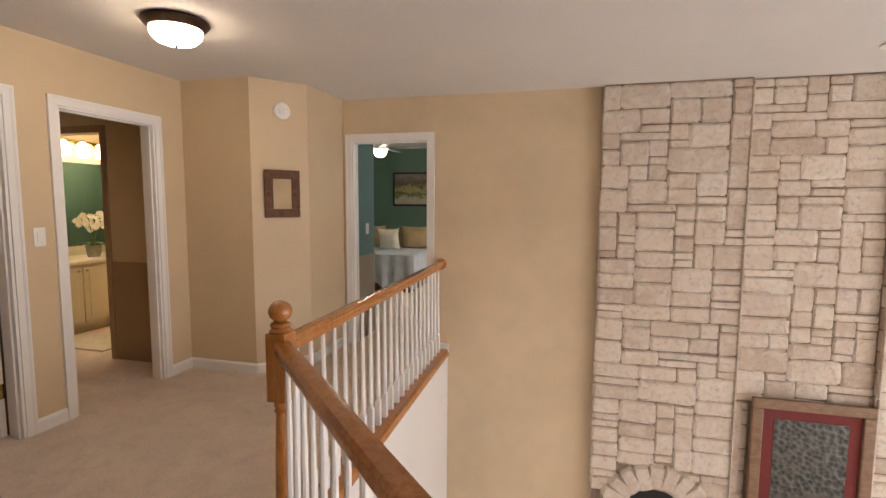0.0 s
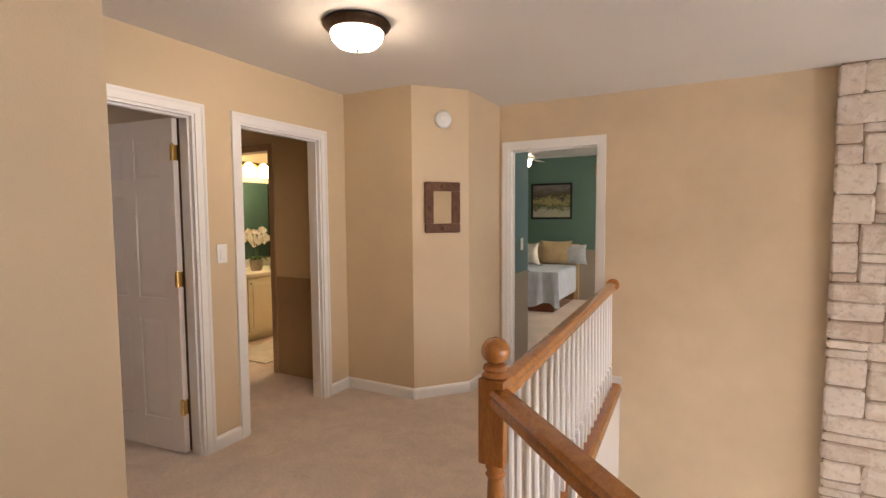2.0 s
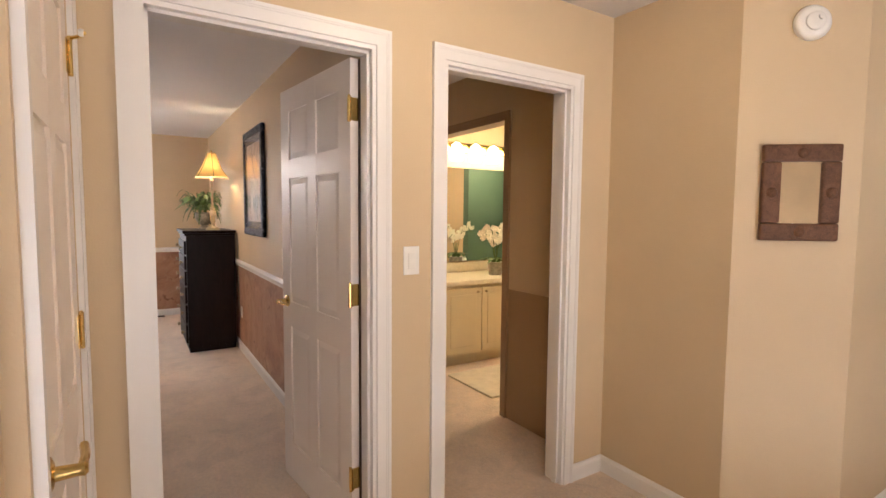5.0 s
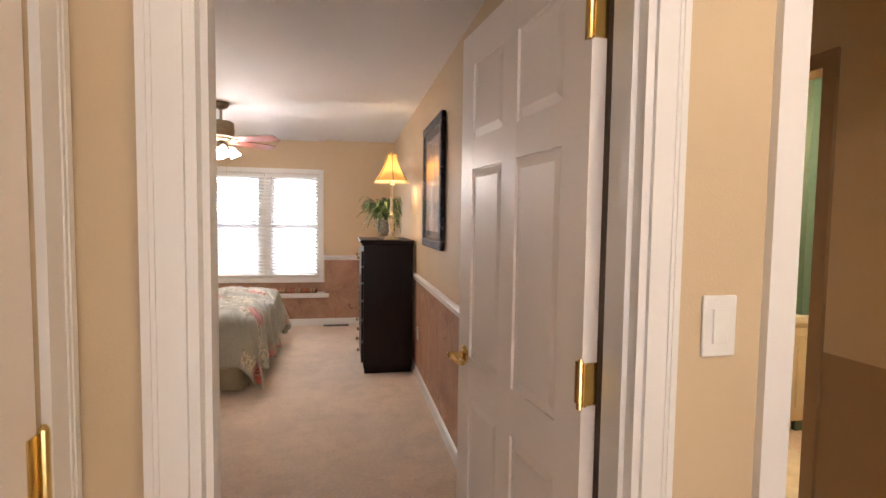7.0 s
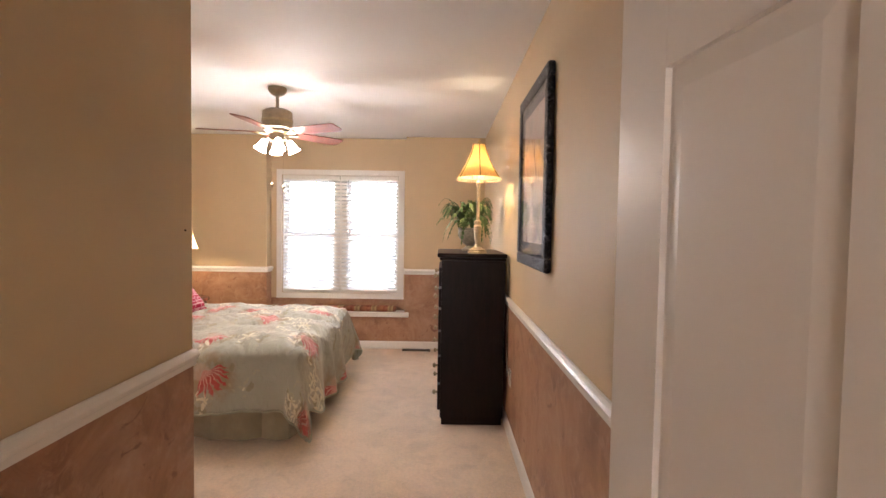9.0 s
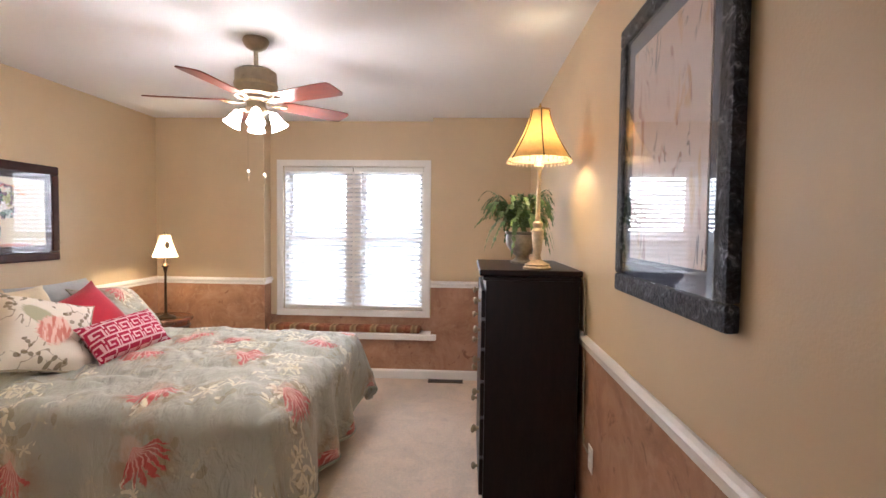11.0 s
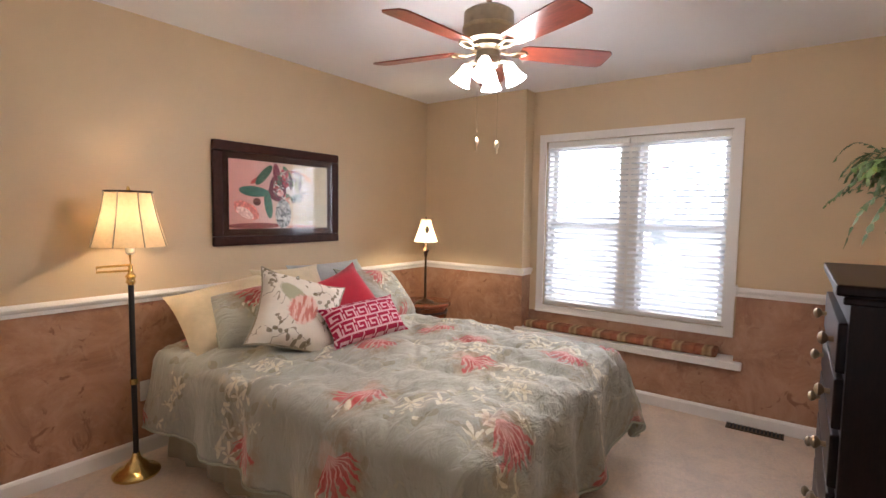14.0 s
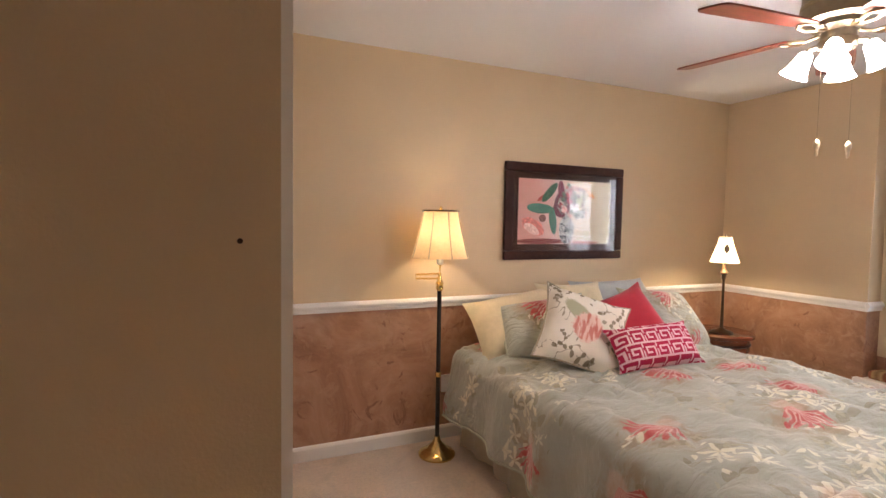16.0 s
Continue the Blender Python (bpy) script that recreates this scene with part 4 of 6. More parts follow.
def orchid(at):
    o = thing("orchid", "white potted orchid on the vanity counter", "plant", at)
    part("pot", lathe([(0.062, 0), (0.072, 0.05), (0.080, 0.12), (0.084, 0.13), (0.074, 0.128)], 20), m_pot, o, "green-grey ceramic pot", True)
    rnd = random.Random(5)
    for k in range(4):
        a = 0.7 + 1.57 * k
        end = Vector((0.10 * math.cos(a), 0.17 * math.sin(a), 0.40 + 0.07 * (k % 2)))
        pts = [(0, 0, 0.1), (end.x * 0.2, end.y * 0.2, 0.28), (end.x * 0.6, end.y * 0.6, end.z), tuple(end + Vector((0, end.y * 0.3, -0.06)))]
        part("stem", tube(pts, 0.004, 6), m_leaf, o)
        bm = bmesh.new()
        for i in range(14):
            t = 0.15 + 0.95 * i / 13
            c = Vector((end.x * t, end.y * t * 1.1, 0.30 + (end.z - 0.28) * min(1, t * 1.3) - 0.07 * max(0, t - 0.6))) + Vector([rnd.uniform(-0.035, 0.035) for _ in range(3)])
            face = Vector((1, rnd.uniform(-0.8, 0.3), rnd.uniform(-0.3, 0.4))).normalized()
            p = face.orthogonal().normalized()
            q = face.cross(p)
            for m_ in range(5):
                th = 1.2566 * m_ + rnd.uniform(-0.2, 0.2)
                u = (p * math.cos(th) + q * math.sin(th)) * 0.034
                w = (q * math.cos(th) - p * math.sin(th)) * 0.015
                bm.faces.new([bm.verts.new(c), bm.verts.new(c + u * 0.6 + w + face * 0.006), bm.verts.new(c + u + face * 0.002), bm.verts.new(c + u * 0.6 - w + face * 0.006)])
        part("blossoms", bm, m_orchid, o, "cluster of white petals")
    bm = bmesh.new()
    for k in range(6):
        a = 1.05 * k
        d, w = Vector((math.cos(a), math.sin(a), 0)), Vector((-math.sin(a), math.cos(a), 0))
        pts = [(0.02, 0.10, 0.015), (0.08, 0.17, 0.028), (0.14, 0.16, 0.02), (0.19, 0.12, 0.002)]
        rows = [[bm.verts.new(d * r + w * hw * s + Vector((0, 0, z))) for s in (-1, 1)] for r, z, hw in pts]
        for p, q in zip(rows, rows[1:]):
            bm.faces.new((p[0], p[1], q[1], q[0]))
    part("leaves", bm, m_leaf, o, "strap leaves")


orchid(pose(-4.78, 4.66, 0.802))
soap = thing("soap_dispenser", "small clear soap dispenser on the counter", "soap dispenser", pose(-4.70, 4.83, 0.802))
part("bottle", lathe([(0.028, 0), (0.03, 0.01), (0.03, 0.09), (0.014, 0.11), (0.012, 0.125)], 18), m_white, soap, "", True)
part("pump", tube([(0, 0, 0.12), (0, 0, 0.155), (0.03, 0, 0.155)], 0.005), m_nickel, soap)

# fill light in the shape of a ceiling fixture, added out of view
bl_ = thing("bath_fill_light", "round flush ceiling light, added out of view to brighten the bathroom", "ceiling light", pose(-3.75, 4.75, CZ))
part("rim", lathe([(0.15, 0), (0.155, -0.012), (0.14, -0.022)], 30), m_white, bl_, "", True)
part("glass", lathe([(0.138, -0.020), (0.12, -0.05), (0.07, -0.07), (0.01, -0.076)], 30), m_bathfill, bl_, "lit frosted glass", True)

# ---- green bedroom ----
def cushion(name, label, w, h, t, mat, at, parent=None, seam=None, corners=0.82, uvs=1.0):
    """A stuffed pillow: puffed grid with pinched, pointed corners; x wide, z high, y thick."""
    n = 14
    bm = bmesh.new()
    uv = bm.loops.layers.uv.new("UVMap")
    sides = []
    for s in (-1, 1):
        g = []
        for i in range(n + 1):
            row = []
            for j in range(n + 1):
                u, v = 2 * i / n - 1, 2 * j / n - 1
                e = max(0.0, (1 - u ** 4) * (1 - v ** 4))
                pull = 1 - (1 - corners) * (1 - abs(u) ** 3 * abs(v) ** 3) * max(abs(u), abs(v)) ** 2 * 0.6
                wob = 0.06 * noise.noise((u * 2 + w * 9, v * 2, s * 3.0))
                row.append(bm.verts.new((u * w / 2 * pull, s * t / 2 * (e ** 0.55) * (1 + wob), v * h / 2 * pull + wob * 0.05 * h)))
            g.append(row)
        sides.append(g)
        for i in range(n):
            for j in range(n):
                q = [g[i][j], g[i + 1][j], g[i + 1][j + 1], g[i][j + 1]]
                f = bm.faces.new(q if s < 0 else q[::-1])
                for lp in f.loops:
                    lp[uv].uv = (lp.vert.co.x * uvs + 3.3, lp.vert.co.z * uvs + 1.7)
    bmesh.ops.remove_doubles(bm, verts=bm.verts[:], dist=0.0004)
    c = thing(name, label, "pillow", at)
    part("cover", bm, mat, c, "", True)
    if seam:
        pts = []
        for k in range(41):
            a = 4 * k / 40
            side, f = int(a) % 4, (a % 1) * 2 - 1
            u, v = ((f, -1), (1, f), (-f, 1), (-1, -f))[side]
            pull = 1 - (1 - corners) * (1 - abs(u) ** 3 * abs(v) ** 3) * 0.6
            pts.append((u * w / 2 * pull, 0, v * h / 2 * pull))
        part("piping", tube(pts, 0.006, 6), seam, c, "corded edge", True)
    return c


gb = thing("bed", "bed with a silvery satin cover in the green bedroom", "bed", pose(-2.68, 7.62, 0))
part("bed_base", soft_box((-0.72, 0.0, 0.0), (0.72, 1.30, 0.30), 0.02), m_cherry, gb, "dark wood bed base")
bm = soft_box((-0.76, -0.05, 0.14), (0.76, 1.30, 0.60), 0.06, 4)
part("coverlet", bm, m_silver, gb, "silver-blue satin coverlet", True)
n = 26
bm = bmesh.new()
rows = []
for i in range(n + 1):
    u = -0.80 + 1.60 * i / n
    fold = 0.03 * math.sin(i * 1.7) + 0.02 * math.sin(i * 0.6)
    rows.append([bm.verts.new((u, -0.06 + 0.01 * math.sin(i), 0.61)), bm.verts.new((u * 1.02, -0.10 + fold, 0.45)), bm.verts.new((u * 1.05, -0.12 + fold * 1.6, 0.12 + 0.04 * math.sin(i * 0.9)))])
for a, b in zip(rows, rows[1:]):
    for k in range(2):
        bm.faces.new((a[k], b[k], b[k + 1], a[k + 1]))
part("drape", bm, m_silver, gb, "gathered satin drape", True)
part("headboard", soft_box((-0.80, 1.285, 0.0), (0.80, 1.32, 0.95), 0.01), m_goldpil, gb)
cushion("pillow", "round ivory pillow propped on the bed", 0.46, 0.44, 0.20, m_ivory, pose(-2.62, 8.42, 0.80, 14), corners=0.5)
cushion("pillow", "gold satin pillow against the headboard", 0.55, 0.42, 0.16, m_goldpil, pose(-2.21, 8.72, 0.82, 14))
cushion("pillow", "gold satin pillow against the headboard", 0.55, 0.42, 0.16, m_goldpil, pose(-3.05, 8.72, 0.82, 14))
cushion("pillow", "grey cotton pillow beside the gold ones", 0.5, 0.36, 0.15, m_grey, pose(-1.96, 8.74, 0.79, 16))


def landscape(name):
    m, nt, b = M(name, 0.25)
    p = scaled(nt, coords(nt), (1.5, 1.5, 2.6))
    s = nt.nodes.new("ShaderNodeSeparateXYZ")
    put(nt, s.inputs[0], coords(nt))
    f = math_(nt, "ADD", math_(nt, "MULTIPLY", s.outputs[2], 1.5), math_(nt, "MULTIPLY", noise_(nt, p, 5, 6, 0.65, 0.8), 0.7))
    put(nt, b.inputs["Base Color"], ramp_(nt, f, (0.05, (0.46, 0.42, 0.30)), (0.20, (0.10, 0.12, 0.05)), (0.34, (0.42, 0.36, 0.16)), (0.48, (0.10, 0.09, 0.06)), (0.75, (0.24, 0.19, 0.17))))
    return m


framed("framed_landscape", "dark landscape picture in a black frame on the teal wall", 0.72, 0.62, 0.035, 0.03, pose(-2.37, 8.945, 1.686), m_black, landscape("landscape_print"), "print", "dark landscape print", glazed=True)
gf = thing("ceiling_fan", "white ceiling fan with a light in the green bedroom", "ceiling fan", pose(-2.2, 7.0, CZ))
part("rod", lathe([(0.06, 0), (0.05, -0.03), (0.015, -0.04), (0.015, -0.16)], 16), m_white, gf, "", True)
part("motor", lathe([(0.03, -0.15), (0.11, -0.17), (0.12, -0.22), (0.07, -0.25)], 20), m_white, gf, "", True)
for k in range(5):
    part("blade", soft_box((0.13, -0.06, -0.006), (0.60, 0.06, 0.0), 0.003), m_white, gf, "white fan blade", at=pose(0, 0, -0.20, 0, 0, 72 * k + 14) @ pose(0, 0, 0, 8, 0, 0))
part("light_bowl", lathe([(0.09, -0.25), (0.085, -0.29), (0.05, -0.33), (0.01, -0.34)], 20), m_bowl, gf, "lit glass bowl", True)

# ---- bedroom window ----
def place_box(parent, name, a, b, mat, label="", r=0.003):
    return part(name, soft_box(a, b, r, 1), mat, parent, label)


casing("trim_window", "y", -8.64, 1, WY0, WY1, WZ1, m_trim, "white moulded window casing", bottom=WZ0)
structure("window_apron", boxes(((-8.64, WY0 - 0.06, WZ0 - 0.06), (-8.62, WY1 + 0.06, WZ0)), ((-8.64, WY0 - 0.062, WZ0 - 0.062), (-8.616, WY1 + 0.062, WZ0 - 0.046))), m_trim, "white bottom casing of the window", "trim")
win = tagged(new("window_1"), "white double window with two sashes a side", "window", kind="structure")
MID = (WY0 + WY1) / 2
place_box(win, "mullion", (-8.75, MID - 0.05, WZ0), (-8.66, MID + 0.05, WZ1), m_trim)
for a, b in ((WY0, MID - 0.05), (MID + 0.05, WY1)):
    place_box(win, "side_jamb", (-8.79, a, WZ0), (-8.66, a + 0.022, WZ1), m_trim)
    place_box(win, "side_jamb", (-8.79, b - 0.022, WZ0), (-8.66, b, WZ1), m_trim)
    place_box(win, "sill", (-8.79, a + 0.022, WZ0), (-8.66, b - 0.022, WZ0 + 0.022), m_trim)
    place_box(win, "head", (-8.79, a + 0.022, WZ1 - 0.022), (-8.66, b - 0.022, WZ1), m_trim)
    zm = (WZ0 + WZ1) / 2 - 0.005
    for x, z0, z1 in ((-8.765, zm - 0.02, WZ1 - 0.022), (-8.735, WZ0 + 0.022, zm + 0.02)):
        y0, y1 = a + 0.022, b - 0.022
        sash = place_box(win, "sash_rail", (x - 0.014, y0, z0), (x + 0.014, y1, z0 + 0.04), m_trim, "white sash")
        place_box(sash, "top_rail", (x - 0.014, y0, z1 - 0.04), (x + 0.014, y1, z1), m_trim)
        for p in (y0, y1 - 0.035):
            place_box(sash, "stile", (x - 0.014, p, z0 + 0.04), (x + 0.014, p + 0.035, z1 - 0.04), m_trim)
        g = part("pane", boxes(((x - 0.002, y0 + 0.03, z0 + 0.035), (x + 0.002, y1 - 0.03, z1 - 0.035))), m_glass, sash, "clear glass pane")
        g.visible_shadow = False

for a, b in ((WY0 + 0.012, MID - 0.006), (MID + 0.006, WY1 - 0.012)):
    bl = thing("window_blind", "white horizontal slat blind, lowered with slats open", "blind", group="bedroom blinds")
    place_box(bl, "headrail", (-8.675, a, WZ1 - 0.055), (-8.635, b, WZ1 - 0.012), m_white)
    sm = bpy.data.meshes.new("slat")
    bm = bmesh.new()
    cs = [(-0.024, -0.002), (-0.012, 0.0012), (0, 0.0022), (0.012, 0.0012), (0.024, -0.002)]
    top_ = [[bm.verts.new((x, y, z)) for x, z in cs] for y in (a + 0.004, b - 0.004)]
    bot_ = [[bm.verts.new((x, y, z - 0.0016)) for x, z in cs] for y in (a + 0.004, b - 0.004)]
    for k in range(4):
        bm.faces.new((top_[0][k], top_[0][k + 1], top_[1][k + 1], top_[1][k]))
        bm.faces.new((bot_[0][k + 1], bot_[0][k], bot_[1][k], bot_[1][k + 1]))
    bm.to_mesh(sm)
    bm.free()
    sm.materials.append(m_slat)
    z = WZ1 - 0.075
    while z > WZ0 + 0.05:
        s = new("slat", sm)
        s.parent = bl
        s.matrix_local = pose(-8.655, 0, z, 0, 22, 0)
        z -= 0.043
    place_box(bl, "bottom_rail", (-8.678, a + 0.004, WZ0 + 0.022), (-8.632, b - 0.004, WZ0 + 0.042), m_white)
    for y in (a + 0.10, b - 0.10):
        part("ladder_tape", boxes(((-8.633, y - 0.001, WZ0 + 0.04), (-8.631, y + 0.001, WZ1 - 0.05))), m_white, bl)

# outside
# everything out here has the washed-out daylight put into its colour
structure("ground_outside", boxes(((-60, -40, -3.2), (-8.95, 40, -3.0))), m_grass, "lawn outside the house, whitened in colour for the glare", "ground")
structure("backdrop_sky", boxes(((-40.1, -45, -3.0), (-40, 45, 30))), m_sky, "white overcast sky", "backdrop")


def fir(x, y, h):
    t = thing("fir_tree", "conifer outside the window, whitened in colour for the glare", "tree", pose(x, y, -3.0))
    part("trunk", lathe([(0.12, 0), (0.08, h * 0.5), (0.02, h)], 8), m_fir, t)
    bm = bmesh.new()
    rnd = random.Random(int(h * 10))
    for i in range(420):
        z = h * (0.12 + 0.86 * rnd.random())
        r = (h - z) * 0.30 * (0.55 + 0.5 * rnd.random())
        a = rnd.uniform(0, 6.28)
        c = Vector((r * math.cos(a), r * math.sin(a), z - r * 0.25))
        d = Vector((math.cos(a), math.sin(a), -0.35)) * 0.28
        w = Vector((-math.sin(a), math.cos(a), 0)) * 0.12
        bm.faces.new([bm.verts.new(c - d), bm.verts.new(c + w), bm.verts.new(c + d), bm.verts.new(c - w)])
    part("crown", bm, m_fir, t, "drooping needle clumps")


fir(-19.5, -1.3, 4.4)
fir(-24, -7.5, 5.0)
hs = thing("house", "sided neighbouring house beyond the window, whitened in colour for the glare", "house", pose(-34, -7.0, -3.0))
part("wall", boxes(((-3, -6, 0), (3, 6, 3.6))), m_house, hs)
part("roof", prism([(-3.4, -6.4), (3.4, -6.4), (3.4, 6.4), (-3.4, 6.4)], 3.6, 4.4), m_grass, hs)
for y in (-3.5, 0.0, 3.5):
    w = part("window", boxes(((3.0, y - 0.6, 1.9), (3.05, y + 0.6, 3.1))), m_housewin, hs)
    part("sill", boxes(((3.0, y - 0.7, 1.8), (3.12, y + 0.7, 1.9))), m_house, w)

# ---- window seat ----
seat = thing("window_bench", "white window seat board set in the recess", "window seat")
part("board", soft_box((-8.635, AL + 0.004, 0.388), (-8.45, AR - 0.004, 0.425), 0.006), m_trim, seat)
part("nosing", soft_box((-8.487, AL - 0.035, 0.372), (-8.435, AR + 0.05, 0.4245), 0.008), m_trim, seat)


def stripes(name):
    m, nt, b = M(name, 0.9, spec=0.1)
    s = nt.nodes.new("ShaderNodeSeparateXYZ")
    put(nt, s.inputs[0], coords(nt))
    f = math_(nt, "FRACT", math_(nt, "MULTIPLY", s.outputs[1], 5.2))
    col = ramp_(nt, f, (0.0, (0.24, 0.06, 0.035)), (0.25, (0.30, 0.09, 0.05)), (0.30, (0.42, 0.29, 0.15)), (0.42, (0.20, 0.12, 0.06)), (0.55, (0.44, 0.31, 0.17)), (0.62, (0.17, 0.06, 0.035)), (0.9, (0.30, 0.10, 0.05)))
    put(nt, b.inputs["Base Color"], mix_(nt, 0.25, col, ramp_(nt, noise_(nt, coords(nt), 30, 4), (0.3, (0.12, 0.06, 0.03)), (0.7, (0.45, 0.3, 0.18)))))
    bump_(nt, b, noise_(nt, coords(nt), 250, 2), 0.3, 0.003)
    return m


sc = thing("seat_cushion", "striped rust and gold cushion on the window seat", "cushion")
bm = soft_box((-8.63, AL + 0.03, 0.4255), (-8.475, AR - 0.10, 0.482), 0.022, 3)
for v in bm.verts:
    v.co.z += 0.006 * noise.noise((v.co.y * 6, v.co.x * 6, 0))
part("cover", bm, stripes("striped_upholstery"), sc, "", True)

# ---- bed ----
BX, BHW = -6.765, 0.76
bed = thing("bed", "queen bed made up with a floral comforter, head against the wall", "bed")
part("box_spring", soft_box((BX - BHW + 0.02, -0.92, 0.10), (BX + BHW - 0.02, 1.00, 0.34), 0.03), m_skirt, bed)
part("mattress", soft_box((BX - BHW + 0.01, -0.93, 0.342), (BX + BHW - 0.01, 1.02, 0.575), 0.05, 3), m_ivory, bed)
for x in (BX - 0.65, BX + 0.65):
    for y in (-0.9, 0.9):
        part("leg", lathe([(0.025, 0), (0.03, 0.10)], 12), m_espresso, bed, at=pose(x, y, 0))
bm = bmesh.new()
n = 90
ring = []
for k in range(n + 1):
    s = k / n * (2 * 2.0 + 1.54)
    if s < 2.0:
        p, nrm = (BX + BHW, -0.93 + s), (1, 0)
    elif s < 3.54:
        p, nrm = (BX + BHW - (s - 2.0), 1.02), (0, 1)
    else:
        p, nrm = (BX - BHW, 1.02 - (s - 3.54)), (-1, 0)
    o = 0.012 * math.sin(k * 1.9) + 0.008 * math.sin(k * 0.8)
    ring.append([bm.verts.new((p[0] + nrm[0] * o, p[1] + nrm[1] * o, 0.36)), bm.verts.new((p[0] + nrm[0] * (o * 1.8 + 0.02), p[1] + nrm[1] * (o * 1.8 + 0.02), 0.012))])
for a, b in zip(ring, ring[1:]):
    bm.faces.new((a[0], b[0], b[1], a[1]))
part("bed_skirt", bm, m_skirt, bed, "gathered taupe bed skirt", True)

com = thing("comforter", "sage floral comforter with red blooms spread over the bed", "bedding")
bm = bmesh.new()
uv = bm.loops.layers.uv.new("UVMap")
nx, ny = 160, 160
OVER = 0.46
hw, y0, y1 = BHW + 0.005, -0.88, 1.04
grid = []
for i in range(nx + 1):
    row = []
    for j in range(ny + 1):
        u = -(hw + OVER) + 2 * (hw + OVER) * i / nx
        v = y0 + (y1 + OVER - y0) * j / ny
        ox, oy = max(0.0, abs(u) - hw), max(0.0, v - y1)
        sx = 1 if u > 0 else -1

        def drop(o):
            """How far out and down cloth goes once it is o past the edge."""
            r = 0.10
            if o < r * 1.57:
                return r * math.sin(o / r), r * (1 - math.cos(o / r))
            return r + 0.10 * (o - r * 1.57), r + 0.985 * (o - r * 1.57)

        o = math.hypot(ox, oy)
        out, down = drop(o)
        if o > 1e-6:
            dx, dy = ox / o, oy / o
        else:
            dx = dy = 0.0
        along = v if ox > oy else u
        fold = min(1.0, max(0.0, (o - 0.08) / 0.3))
        sway = fold * (0.035 * math.sin(along * 13 + 1.5 * math.sin(along * 4)) + 0.02 * noise.noise((u * 4, v * 4, 2)))
        if ox > 0.05 and oy > 0.05:
            sway += 0.07 * fold * min(1, 4 * min(ox, oy))
        cx = max(-hw, min(hw, u)) + sx * dx * (out + sway)
        cy = min(v, y1) + dy * (out + sway)
        puff = 0.010 * noise.noise((u * 6 + v * 4, v * 17 - u * 9, 11)) - 0.013 * max(0.0, 1 - 9 * abs(noise.noise((u * 3.5 + v * 2.0, v * 5.5 - u, 13)))) + 0.034 * noise.noise((u * 2.6, v * 2.6, 0)) + 0.016 * noise.noise((u * 8 + v * 3, v * 7, 4)) - 0.016 * max(0.0, 1 - 7 * abs(noise.noise((u * 2.2 - v * 1.1, v * 2.6, 3)))) + 0.010 * math.sin(u * 15 + 6 * v + 3 * noise.noise((u * 2, v * 2, 9))) * (0.4 + 0.6 * abs(noise.noise((u * 2, v * 1.5, 6))))
        crown = 0.035 * (1 - min(1, abs(u) / hw) ** 4) * (1 - max(0, (v - 0.4) / 0.65) ** 3 if v > 0.4 else 1)
        z = 0.635 + crown + puff * (1 - 0.5 * fold) - down
        row.append(bm.verts.new((BX + cx, cy, max(z, 0.09 + 0.015 * math.sin(along * 9)))))
    grid.append(row)
for i in range(nx):
    for j in range(ny):
        f = bm.faces.new((grid[i][j], grid[i + 1][j], grid[i + 1][j + 1], grid[i][j + 1]))
        for lp, (a, b) in zip(f.loops, ((i, j), (i + 1, j), (i + 1, j + 1), (i, j + 1))):
            lp[uv].uv = (2.46 * a / nx, 2.44 * b / ny)
ob = part("quilt", bm, m_floral, com, "", True)
hem = [(v.co.x, v.co.y, v.co.z - 0.008) for v in [ob.data.vertices[j] for j in range(ny + 1)] + [ob.data.vertices[i * (ny + 1) + ny] for i in range(nx + 1)] + [ob.data.vertices[nx * (ny + 1) + ny - j] for j in range(ny + 1)]]
part("corded_hem", tube(hem[::2], 0.007, 5), m_sage, com, "corded sage hem", True)
sol = ob.modifiers.new("thickness", "SOLIDIFY")
sol.thickness, sol.offset = 0.02, -1


